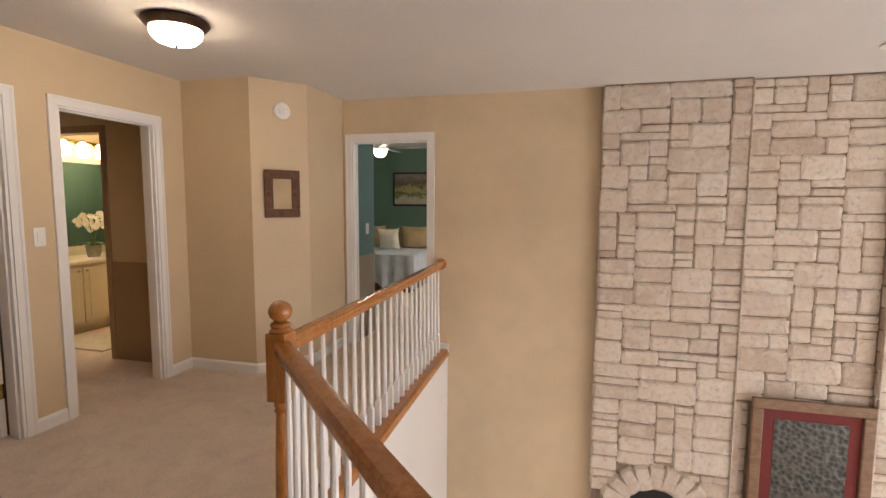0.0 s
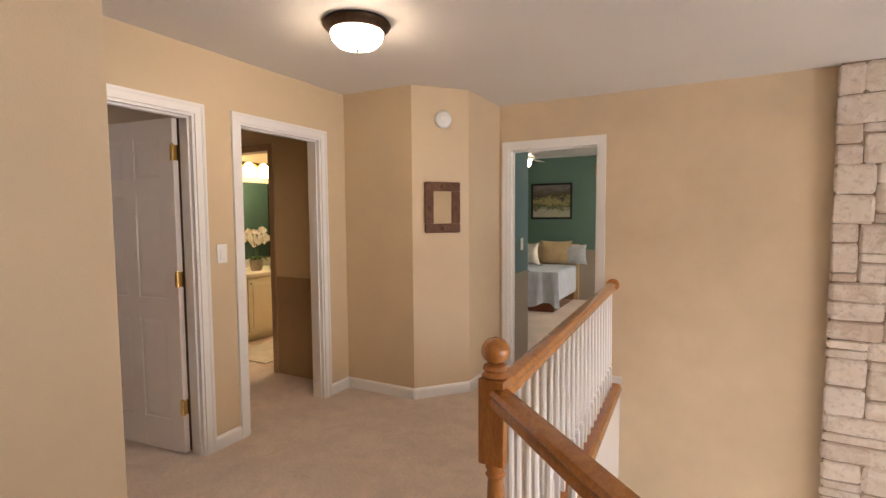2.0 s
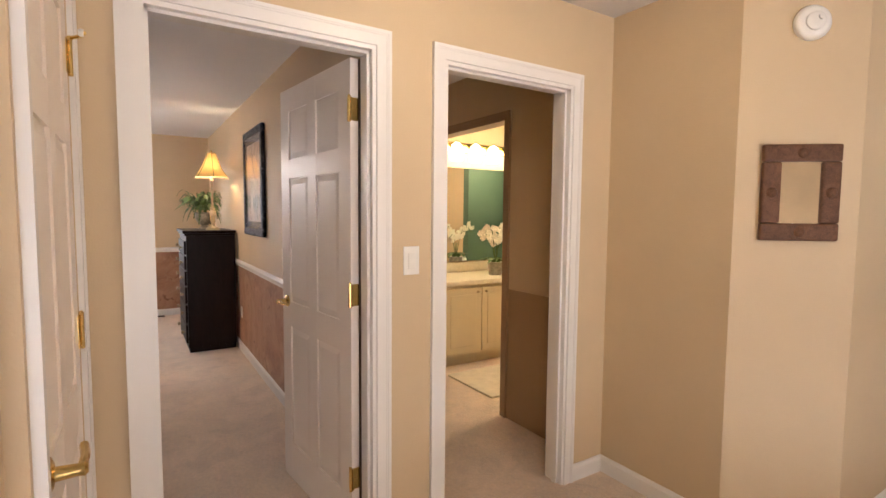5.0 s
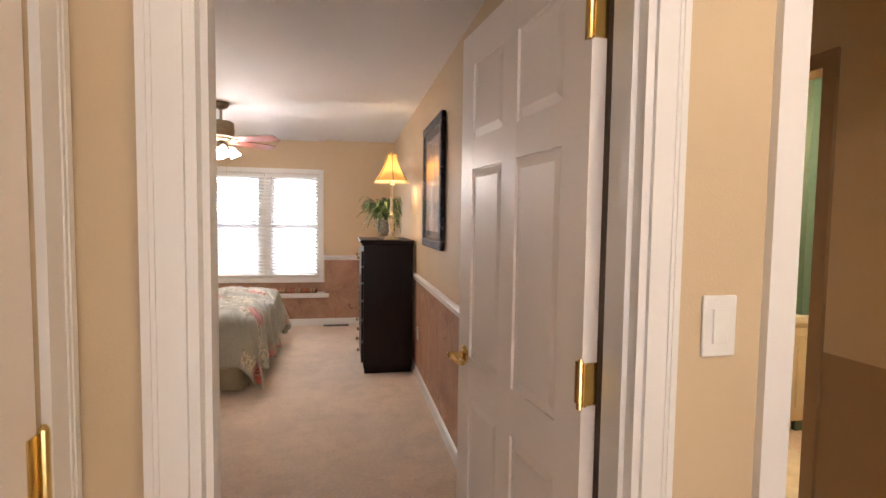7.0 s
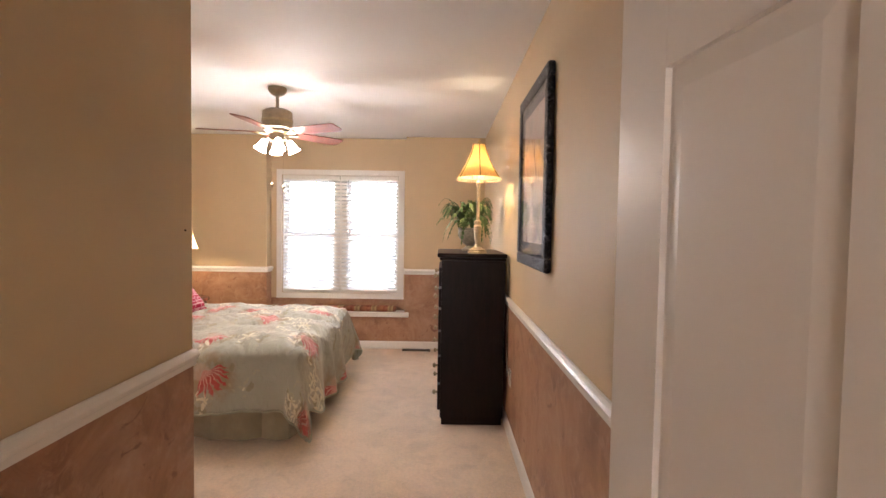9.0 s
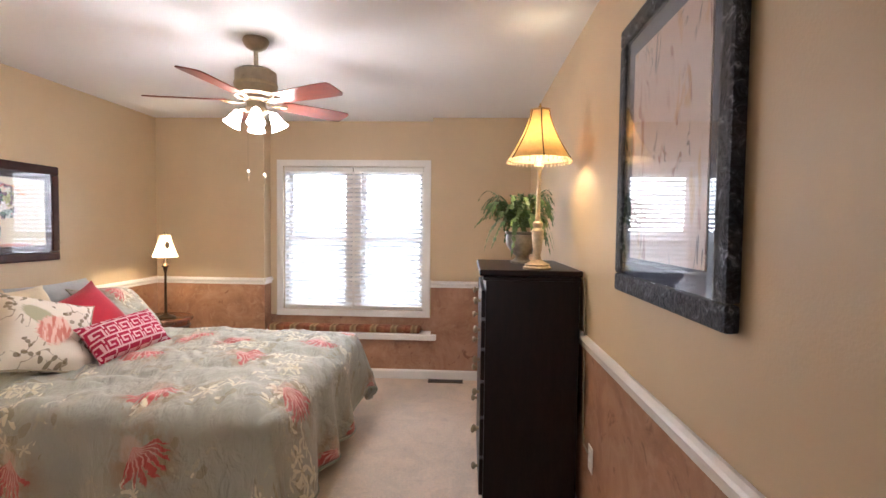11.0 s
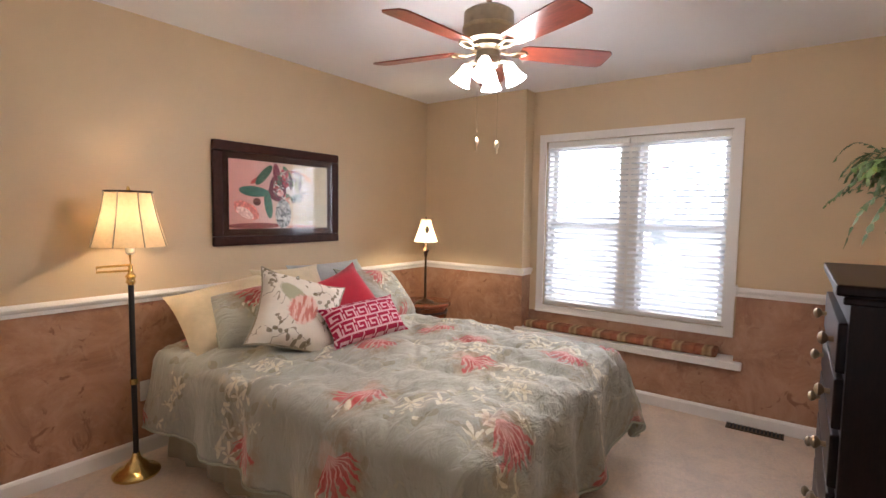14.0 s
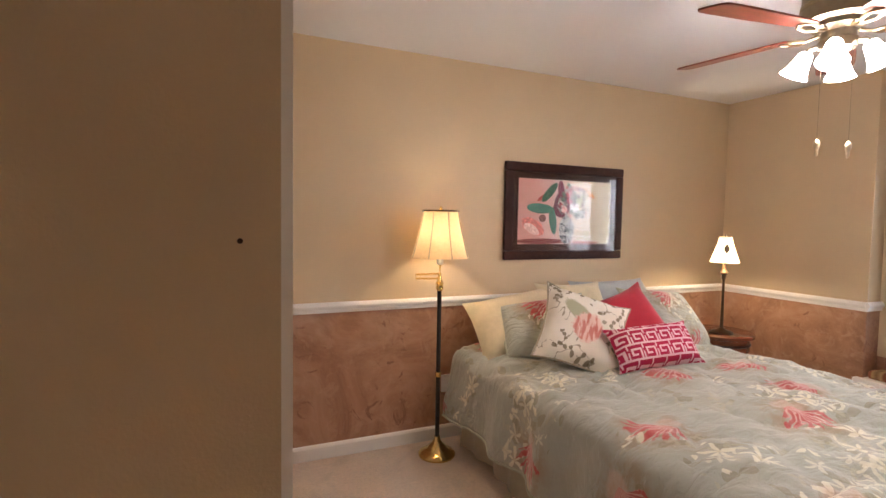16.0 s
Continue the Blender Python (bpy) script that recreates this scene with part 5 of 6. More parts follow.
def bird_print(name):
    """Cream cotton with a red-breasted bird and thin brown sprigs."""
    m, nt, b = M(name, 0.85, spec=0.15)
    p = coords(nt, "UV")
    col = ramp_(nt, noise_(nt, p, 6, 4), (0.3, (0.70, 0.63, 0.53)), (0.7, (0.78, 0.72, 0.62)))
    wv = noise_(nt, p, 7, 2, 0.5, 0.8)
    stem = math_(nt, "MULTIPLY", math_(nt, "LESS_THAN", math_(nt, "ABSOLUTE", math_(nt, "SUBTRACT", wv, 0.5)), 0.010), math_(nt, "GREATER_THAN", noise_(nt, p, 4, 2), 0.46))
    col = mix_(nt, math_(nt, "MULTIPLY", stem, 0.7), col, (0.20, 0.15, 0.09))
    sp, _, _ = petals(nt, p, 17, 0.50, 0.8, 2, 2.2, cluster=0.47)
    col = mix_(nt, math_(nt, "MULTIPLY", sp, 0.8), col, (0.17, 0.13, 0.07))

    def blot(cx, cy, sx, sy, turn):
        """A soft oval at a place on the cloth."""
        mp = nt.nodes.new("ShaderNodeMapping")
        mp.vector_type = "TEXTURE"
        put(nt, mp.inputs[0], p)
        mp.inputs["Location"].default_value = (cx, cy, 0)
        mp.inputs["Rotation"].default_value = (0, 0, turn)
        mp.inputs["Scale"].default_value = (sx, sy, 1)
        ln = nt.nodes.new("ShaderNodeVectorMath")
        ln.operation = "LENGTH"
        nt.links.new(mp.outputs[0], ln.inputs[0])
        rag = math_(nt, "ADD", ln.outputs["Value"], math_(nt, "MULTIPLY", noise_(nt, scaled(nt, mp.outputs[0], (1, 6, 1)), 2.5, 3), 0.7))
        return step_(nt, rag, 1.35, 1.15)

    streak = noise_(nt, scaled(nt, p, (40, 9, 1)), 1.5, 2)
    body = mix_(nt, step_(nt, streak, 0.42, 0.58), (0.60, 0.17, 0.13), (0.78, 0.50, 0.42))
    col = mix_(nt, blot(3.36, 1.76, 0.10, 0.05, 0.6), col, (0.42, 0.40, 0.26))
    col = mix_(nt, math_(nt, "MULTIPLY", blot(3.30, 1.68, 0.085, 0.10, 0.3), 0.9), col, body)
    put(nt, b.inputs["Base Color"], col)
    bump_(nt, b, noise_(nt, p, 300, 2), 0.2, 0.003)
    return m


def greek(name):
    """Crimson cloth with a pale interlocking key pattern."""
    m, nt, b = M(name, 0.85, spec=0.15)
    sp = nt.nodes.new("ShaderNodeSeparateXYZ")
    put(nt, sp.inputs[0], coords(nt, "UV"))
    v = math_(nt, "MULTIPLY", sp.outputs[1], 13.0)
    row = math_(nt, "FLOOR", v)
    u = math_(nt, "ADD", math_(nt, "MULTIPLY", sp.outputs[0], 13.0), math_(nt, "MULTIPLY", row, 0.5))
    fu, fv = math_(nt, "MULTIPLY", math_(nt, "FRACT", u), 8.0), math_(nt, "MULTIPLY", math_(nt, "FRACT", v), 8.0)
    ink = None
    for x0, x1, y0, y1 in ((0, 8, 0, 1), (0, 1, 0, 6.2), (0, 5.6, 5.2, 6.2), (4.6, 5.6, 2.4, 6.2), (2.4, 5.6, 2.4, 3.4), (6.6, 7.4, 1, 4.4), (6.6, 7.4, 5.6, 8)):
        lines = math_(nt, "MULTIPLY", math_(nt, "GREATER_THAN", fu, x0), math_(nt, "LESS_THAN", fu, x1))
        lines = math_(nt, "MULTIPLY", lines, math_(nt, "MULTIPLY", math_(nt, "GREATER_THAN", fv, y0), math_(nt, "LESS_THAN", fv, y1)))
        ink = lines if ink is None else math_(nt, "MAXIMUM", ink, lines)
    put(nt, b.inputs["Base Color"], mix_(nt, math_(nt, "MULTIPLY", ink, 0.92), (0.36, 0.016, 0.055), (0.70, 0.44, 0.47)))
    bump_(nt, b, noise_(nt, coords(nt, "UV"), 300, 2), 0.2, 0.003)
    return m


m_birdp, m_greek = bird_print("bird_print_cotton"), greek("key_pattern_cloth")
# pillows, from the wall forward, leaning against each other
cushion("pillow", "cream cotton sleeping pillow against the wall", 0.68, 0.42, 0.20, m_cream, pose(-6.31, -0.74, 0.79, 38, 9, -6), corners=0.88)
cushion("pillow", "grey cotton sleeping pillow against the wall", 0.68, 0.44, 0.20, m_grey, pose(-7.08, -0.77, 0.83, 30, 0, 2), corners=0.88)
cushion("pillow", "tan cotton pillow between the sleeping pillows", 0.50, 0.40, 0.16, m_cream, pose(-6.68, -0.71, 0.85, 30, 0, -4))
cushion("pillow", "sage floral sham leaning on a cream pillow", 0.58, 0.43, 0.18, m_floral, pose(-6.36, -0.57, 0.78, 44, 8, -18), seam=m_sage)
cushion("pillow", "sage floral sham leaning on a grey pillow", 0.62, 0.46, 0.19, m_floral, pose(-7.30, -0.55, 0.79, 44, -6, 4), seam=m_sage)
cushion("pillow", "crimson square throw pillow on the bed", 0.52, 0.50, 0.17, m_red, pose(-6.83, -0.41, 0.79, 40, 16, -6), corners=0.76)
cushion("pillow", "cream throw pillow with a red bird print", 0.49, 0.49, 0.17, m_birdp, pose(-6.40, -0.29, 0.825, 42, -17, -30), seam=m_skirt, corners=0.78)
cushion("pillow", "crimson bolster pillow with a pale key pattern", 0.50, 0.245, 0.15, m_greek, pose(-6.64, -0.03, 0.785, 40, 4, -10))

# ---- picture over the bed ----
def bouquet(name):
    """Loose painted flowers in a cut-glass vase on pink and yellow."""
    m, nt, b = M(name, 0.3)
    p = coords(nt)
    wob = noise_(nt, p, 14, 4, 0.6)

    def blot(cx, cz, rx, rz, turn, rag=0.5):
        mp = nt.nodes.new("ShaderNodeMapping")
        mp.vector_type = "TEXTURE"
        put(nt, mp.inputs[0], scaled(nt, p, (1, 0, 1)))
        mp.inputs["Location"].default_value = (cx, 0, cz)
        mp.inputs["Rotation"].default_value = (0, turn, 0)
        mp.inputs["Scale"].default_value = (rx, 1, rz)
        ln = nt.nodes.new("ShaderNodeVectorMath")
        ln.operation = "LENGTH"
        nt.links.new(mp.outputs[0], ln.inputs[0])
        return step_(nt, math_(nt, "ADD", ln.outputs["Value"], math_(nt, "MULTIPLY", wob, rag)), 1.0 + rag * 0.55, 0.9 + rag * 0.55)

    s = nt.nodes.new("ShaderNodeSeparateXYZ")
    put(nt, s.inputs[0], p)
    side = math_(nt, "ADD", s.outputs[0], math_(nt, "MULTIPLY", noise_(nt, p, 5, 4), 0.35))
    col = ramp_(nt, math_(nt, "ADD", side, 0.35), (0.25, (0.70, 0.36, 0.31)), (0.45, (0.74, 0.50, 0.46)), (0.62, (0.72, 0.60, 0.42)), (0.8, (0.70, 0.62, 0.44)))
    fleck = noise_(nt, p, 60, 3)
    for cx, cz, rx, rz, turn, rag, c in (
            (-0.28, -0.10, 0.10, 0.05, 0.5, 0.6, (0.62, 0.20, 0.17)), (-0.29, -0.12, 0.07, 0.03, 0.5, 0.4, (0.74, 0.47, 0.42)),
            (-0.21, -0.205, 0.22, 0.02, 0.0, 0.2, (0.20, 0.04, 0.035)), (0.16, -0.215, 0.14, 0.012, 0.0, 0.2, (0.42, 0.16, 0.12)),
            (-0.036, 0.05, 0.075, 0.095, 0.1, 0.7, (0.13, 0.025, 0.045)), (-0.20, 0.10, 0.05, 0.015, -0.5, 0.6, (0.40, 0.07, 0.06)),
            (-0.22, 0.022, 0.115, 0.036, 0.06, 0.12, (0.035, 0.16, 0.12)), (-0.114, -0.06, 0.032, 0.10, -0.15, 0.12, (0.05, 0.17, 0.12)),
            (-0.145, 0.135, 0.030, 0.095, 0.75, 0.12, (0.04, 0.13, 0.08)), (-0.045, 0.14, 0.030, 0.085, -0.15, 0.12, (0.20, 0.03, 0.06)),
            (0.05, 0.13, 0.028, 0.09, -0.5, 0.12, (0.09, 0.16, 0.09)), (0.02, 0.12, 0.03, 0.07, -0.3, 0.2, (0.38, 0.05, 0.07)),
            (0.19, 0.14, 0.07, 0.02, 0.5, 0.6, (0.70, 0.32, 0.10)), (0.13, 0.09, 0.04, 0.06, 0.3, 0.7, (0.36, 0.36, 0.15)),
            (-0.20, -0.045, 0.030, 0.026, 0.1, 0.3, (0.16, 0.06, 0.05)), (-0.02, 0.02, 0.03, 0.026, 0.2, 0.4, (0.72, 0.36, 0.34)),
            (0.07, 0.035, 0.045, 0.035, 0.4, 0.6, (0.76, 0.72, 0.66)), (0.12, -0.01, 0.05, 0.03, 0.0, 0.6, (0.30, 0.36, 0.30))):
        col = mix_(nt, blot(cx, cz, rx, rz, turn, rag), col, mix_(nt, step_(nt, fleck, 0.45, 0.62), c, tone(c, 1.6)))
    flat = nt.nodes.new("ShaderNodeCombineXYZ")
    nt.links.new(s.outputs[0], flat.inputs[0])
    nt.links.new(s.outputs[2], flat.inputs[1])
    bunch = blot(0.07, 0.07, 0.15, 0.12, 0.0, 0.6)
    for scale, pts, shift, c in ((11, 2, 1.7, (0.09, 0.17, 0.11)), (15, 2, 6.1, (0.14, 0.05, 0.09)), (13, 5, 3.9, (0.60, 0.13, 0.12)), (17, 5, 8.3, (0.78, 0.72, 0.64)), (19, 3, 4.4, (0.05, 0.05, 0.06))):
        mask, _, _ = petals(nt, flat.outputs[0], scale, 0.52, 0.6, pts, shift)
        col = mix_(nt, math_(nt, "MULTIPLY", math_(nt, "MULTIPLY", mask, bunch), 0.85), col, c)
    cut = ramp_(nt, noise_(nt, p, 55, 3, 0.6, 1.5), (0.42, (0.06, 0.07, 0.08)), (0.58, (0.68, 0.68, 0.64)))
    col = mix_(nt, blot(0.005, -0.125, 0.068, 0.105, 0.0, 0.1), col, cut)
    put(nt, b.inputs["Base Color"], col)
    return m


framed("framed_bouquet", "floral bouquet print in a dark wood frame above the bed", 1.01, 0.663, 0.062, 0.032, pose(-6.834, -1.047, 1.488, 0, 0, 180), m_darkframe, bouquet("bouquet_print"), "print", "painted bouquet in a glass vase", mat=m_darkframe, mw=0.045, round_=0.010, glazed=True)


def sketch(name):
    """Loose figure strokes in red chalk, ochre and charcoal on pink paper."""
    m, nt, b = M(name, 0.35)
    p = coords(nt)
    col = ramp_(nt, noise_(nt, p, 3, 4), (0.3, (0.62, 0.48, 0.43)), (0.7, (0.72, 0.58, 0.52)))
    for sc, shift, wid, keep, c, k in ((3.0, 0.0, 0.016, 0.50, (0.34, 0.12, 0.09), 0.8), (4.2, 3.0, 0.010, 0.50, (0.07, 0.06, 0.07), 0.75), (2.6, 7.0, 0.035, 0.56, (0.62, 0.36, 0.13), 0.6)):
        mp = nt.nodes.new("ShaderNodeMapping")
        put(nt, mp.inputs[0], p)
        mp.inputs["Location"].default_value = (shift, shift, shift)
        mp.inputs["Scale"].default_value = (2.4, 1, 0.8)
        w = noise_(nt, mp.outputs[0], sc, 3, 0.5, 1.0)
        line = math_(nt, "LESS_THAN", math_(nt, "ABSOLUTE", math_(nt, "SUBTRACT", w, 0.5)), wid)
        some = step_(nt, noise_(nt, mp.outputs[0], 6, 2), keep, keep + 0.08)
        col = mix_(nt, math_(nt, "MULTIPLY", math_(nt, "MULTIPLY", line, some), k), col, c)
    put(nt, b.inputs["Base Color"], col)
    return m


m_navy = plain("navy_mount", (0.022, 0.03, 0.07), 0.6)
big = framed("framed_sketch", "pink figure sketch on a navy mount in a hammered dark frame", 0.765, 0.910, 0.062, 0.035, pose(-5.354, 2.487, 1.661), m_pewter, sketch("sketch_print"), "print", "pale pink line drawing", mat=m_navy, mw=0.06, round_=0.012, glazed=True)

# ---- dresser ----
DX0, DX1, DY0, DY1, DH = -7.08, -6.285, 1.995, 2.463, 1.222
dr = thing("dresser", "tall espresso dresser with six drawers against the wall", "dresser")
part("carcass", soft_box((DX0 + 0.015, DY0 + 0.02, 0.05), (DX1 - 0.015, DY1, DH - 0.03), 0.004), m_espresso, dr)
part("top", soft_box((DX0, DY0 - 0.012, DH - 0.03), (DX1, DY1 + 0.01, DH), 0.008), m_espresso, dr)
part("plinth", boxes(((DX0 + 0.02, DY0 + 0.03, 0), (DX1 - 0.02, DY1 - 0.01, 0.05))), m_espresso, dr)
part("moulding", soft_box((DX0 + 0.006, DY0 + 0.004, DH - 0.052), (DX1 - 0.006, DY1 + 0.004, DH - 0.031), 0.006), m_espresso, dr)
zs = [0.085, 0.285, 0.485, 0.665, 0.825, 0.975, 1.125]
for z0, z1 in zip(zs, zs[1:]):
    d = part("drawer", soft_box((DX0 + 0.05, DY0, z0 + 0.008), (DX1 - 0.05, DY0 + 0.025, z1 - 0.008), 0.006), m_espresso, dr, "espresso drawer front")
    for x in (DX0 + 0.17, DX1 - 0.17):
        part("knob", lathe([(0.008, 0), (0.007, 0.012), (0.017, 0.020), (0.019, 0.028), (0.012, 0.035), (0.003, 0.037)], 16), m_agedbrass, d, "round bronze knob", True, pose(x, DY0, (z0 + z1) / 2, 90))

# ---- lamps ----
def fluted_shade(r0, r1, z0, z1, panels, flare=1.6, bow=0.0):
    """A panelled bell shade: narrow top, scalloped wide bottom."""
    bm = bmesh.new()
    seg, rows = panels * 4, 12
    g = []
    for j in range(rows + 1):
        t = j / rows
        r = r1 + (r0 - r1) * (1 - t) ** flare + bow * math.sin(t * 3.1416)
        g.append([bm.verts.new(((r * (1 + 0.012 * math.cos(panels * 6.28318 * k / seg))) * math.cos(6.28318 * k / seg), (r * (1 + 0.012 * math.cos(panels * 6.28318 * k / seg))) * math.sin(6.28318 * k / seg), z0 + (z1 - z0) * t)) for k in range(seg)])
    for a, b in zip(g, g[1:]):
        for k in range(seg):
            bm.faces.new((a[k], a[(k + 1) % seg], b[(k + 1) % seg], b[k]))
    return bm


def shade_ribs(lampob, r0, r1, z0, z1, panels, flare, mat, bow=0.0):
    for k in range(panels):
        a = 6.28318 * k / panels
        pts = []
        for j in range(9):
            t = j / 8
            r = (r1 + (r0 - r1) * (1 - t) ** flare + bow * math.sin(t * 3.1416)) * 1.015
            pts.append((r * math.cos(a), r * math.sin(a), z0 + (z1 - z0) * t))
        part("rib", tube(pts, 0.0035, 5), mat, lampob)


tl = thing("table_lamp", "tall brass candlestick lamp with a lit gold bell shade", "table lamp", pose(LAMP[0], LAMP[1], DH) @ Matrix.Diagonal((0.90, 0.90, 0.95, 1)))
part("base", lathe([(0.075, 0), (0.078, 0.010), (0.066, 0.018), (0.070, 0.026), (0.045, 0.036), (0.022, 0.050), (0.018, 0.07)], 28), m_antique, tl, "stepped brass base", True)
part("column", lathe([(0.016, 0.07), (0.024, 0.10), (0.030, 0.17), (0.034, 0.20), (0.022, 0.215), (0.028, 0.225), (0.028, 0.24), (0.014, 0.25), (0.012, 0.30), (0.0105, 0.50), (0.016, 0.51), (0.022, 0.53), (0.014, 0.545), (0.012, 0.56)], 22), m_antique, tl, "fluted antique brass column", True)
part("candle_sleeve", lathe([(0.013, 0.56), (0.013, 0.63)], 16), m_ivory, tl)
part("harp", tube([(0, -0.05, 0.56), (0, -0.055, 0.68), (0, -0.03, 0.80), (0, 0, 0.825), (0, 0.03, 0.80), (0, 0.055, 0.68), (0, 0.05, 0.56)], 0.003, 6), m_brass, tl)
part("lining", fluted_shade(0.168, 0.049, 0.567, 0.813, 6, 1.5), m_shade_white, tl, "ivory lining", True)
sh = part("shade", fluted_shade(0.172, 0.052, 0.565, 0.815, 6, 1.5), m_shade_gold, tl, "gold silk bell shade, lit", True)
shade_ribs(sh, 0.172, 0.052, 0.565, 0.815, 6, 1.5, m_bronze)
part("top_ring", lathe([(0.048, 0.81), (0.055, 0.812), (0.055, 0.820), (0.048, 0.822)], 24, False), m_agedbrass, tl)
part("finial", lathe([(0.004, 0.82), (0.010, 0.832), (0.006, 0.842), (0.003, 0.852)], 12), m_brass, tl, "", True)
bead = lathe([(0.001, -0.008), (0.004, -0.004), (0.0045, 0), (0.003, 0.006), (0.0008, 0.010)], 6)
bead_me = bpy.data.meshes.new("bead")
bead.to_mesh(bead_me)
bead.free()
bead_me.materials.append(m_shade_white)
for k in range(46):
    a = 6.28318 * k / 46
    b = new("bead", bead_me)
    b.parent = sh
    b.matrix_local = pose(0.173 * math.cos(a), 0.173 * math.sin(a), 0.553)

nl = thing("nightstand_lamp", "slim dark lamp with a small ivory shade, lit", "table lamp", pose(NLAMP[0], NLAMP[1], 0.632))
part("base", lathe([(0.075, 0), (0.078, 0.008), (0.06, 0.018), (0.03, 0.026), (0.014, 0.04)], 24), m_bronze, nl, "", True)
part("stem", lathe([(0.012, 0.035), (0.010, 0.20), (0.008, 0.38), (0.014, 0.40), (0.017, 0.425), (0.030, 0.44), (0.020, 0.455), (0.008, 0.47), (0.006, 0.55)], 16), m_bronze, nl, "", True)
s2 = part("shade", fluted_shade(0.098, 0.042, 0.515, 0.70, 6, 1.25), m_shade_white, nl, "ivory shade with a pine cone motif", True)
part("motif", lathe([(0.004, -0.03), (0.016, -0.012), (0.018, 0.008), (0.010, 0.026), (0.002, 0.034)], 10, squash=0.35), m_bronze, s2, "dark pine cone motif", True, pose(0.052, 0.052, 0.615, 0, 0, -45))
part("finial", lathe([(0.003, 0.70), (0.008, 0.71), (0.003, 0.722)], 10), m_bronze, nl)

fl = thing("floor_lamp", "brass and black swing-arm floor lamp with a lit cream shade", "floor lamp", pose(FLAMP[0], FLAMP[1], 0) @ Matrix.Diagonal((1, 1, 0.968, 1)))
part("base", lathe([(0.110, 0), (0.112, 0.012), (0.100, 0.024), (0.078, 0.034), (0.058, 0.047), (0.050, 0.062), (0.032, 0.078), (0.021, 0.097), (0.016, 0.12)], 36), m_brass, fl, "stepped polished brass base", True)
part("pole", lathe([(0.013, 0.11), (0.013, 0.50), (0.016, 0.505), (0.016, 0.515), (0.013, 0.52), (0.013, 1.03)], 16), m_black, fl, "black pole with a brass joint", True)
part("joint_ring", lathe([(0.0165, 0.495), (0.018, 0.50), (0.018, 0.52), (0.0165, 0.525)], 16, False), m_brass, fl)
part("swivel", lathe([(0.015, 1.03), (0.024, 1.045), (0.018, 1.06), (0.026, 1.075), (0.012, 1.095), (0.008, 1.14)], 18), m_brass, fl, "", True)
part("swing_arm", tube([(0, 0, 1.105), (0.14, -0.03, 1.105), (0.14, -0.03, 1.13), (0.0, 0.0, 1.135), (0, 0, 1.20)], 0.006), m_brass, fl, "folded brass swing arm")
part("socket", lathe([(0.012, 1.19), (0.02, 1.20), (0.02, 1.25), (0.014, 1.26)], 14), m_white, fl)
s3 = part("shade", fluted_shade(0.170, 0.106, 1.235, 1.515, 8, 1.25), m_shade_cream, fl, "cream panelled bell shade, lit", True)
shade_ribs(s3, 0.170, 0.106, 1.235, 1.515, 8, 1.25, m_skirt)
part("top_ring", lathe([(0.102, 1.51), (0.109, 1.512), (0.109, 1.522), (0.102, 1.522)], 28, False), m_bronze, fl)
part("finial", lathe([(0.005, 1.50), (0.010, 1.53), (0.004, 1.545)], 10), m_brass, fl)
part("harp", tube([(0, -0.05, 1.25), (0, -0.06, 1.36), (0, 0, 1.51), (0, 0.06, 1.36), (0, 0.05, 1.25)], 0.003, 6), m_brass, fl)

# ---- nightstand ----
ns = thing("nightstand", "oval cherry wood nightstand with stacked tiers", "nightstand", pose(-7.985, -0.675, 0))
part("top", lathe([(0.225, 0.60), (0.235, 0.606), (0.235, 0.624), (0.225, 0.632)], 40), m_cherry, ns, "", True)
part("apron", lathe([(0.20, 0.50), (0.205, 0.51), (0.205, 0.60)], 36), m_cherry, ns, "", True)
part("band", lathe([(0.207, 0.545), (0.213, 0.55), (0.213, 0.56), (0.207, 0.565)], 36, False), m_darkframe, ns)
part("shelf", lathe([(0.20, 0.16), (0.205, 0.165), (0.205, 0.18), (0.20, 0.185)], 36), m_cherry, ns)
for k in range(4):
    a = radians(45 + 90 * k)
    part("leg", lathe([(0.014, 0), (0.020, 0.05), (0.016, 0.3), (0.022, 0.5)], 12), m_cherry, ns, "", True, pose(0.16 * math.cos(a), 0.16 * math.sin(a), 0))

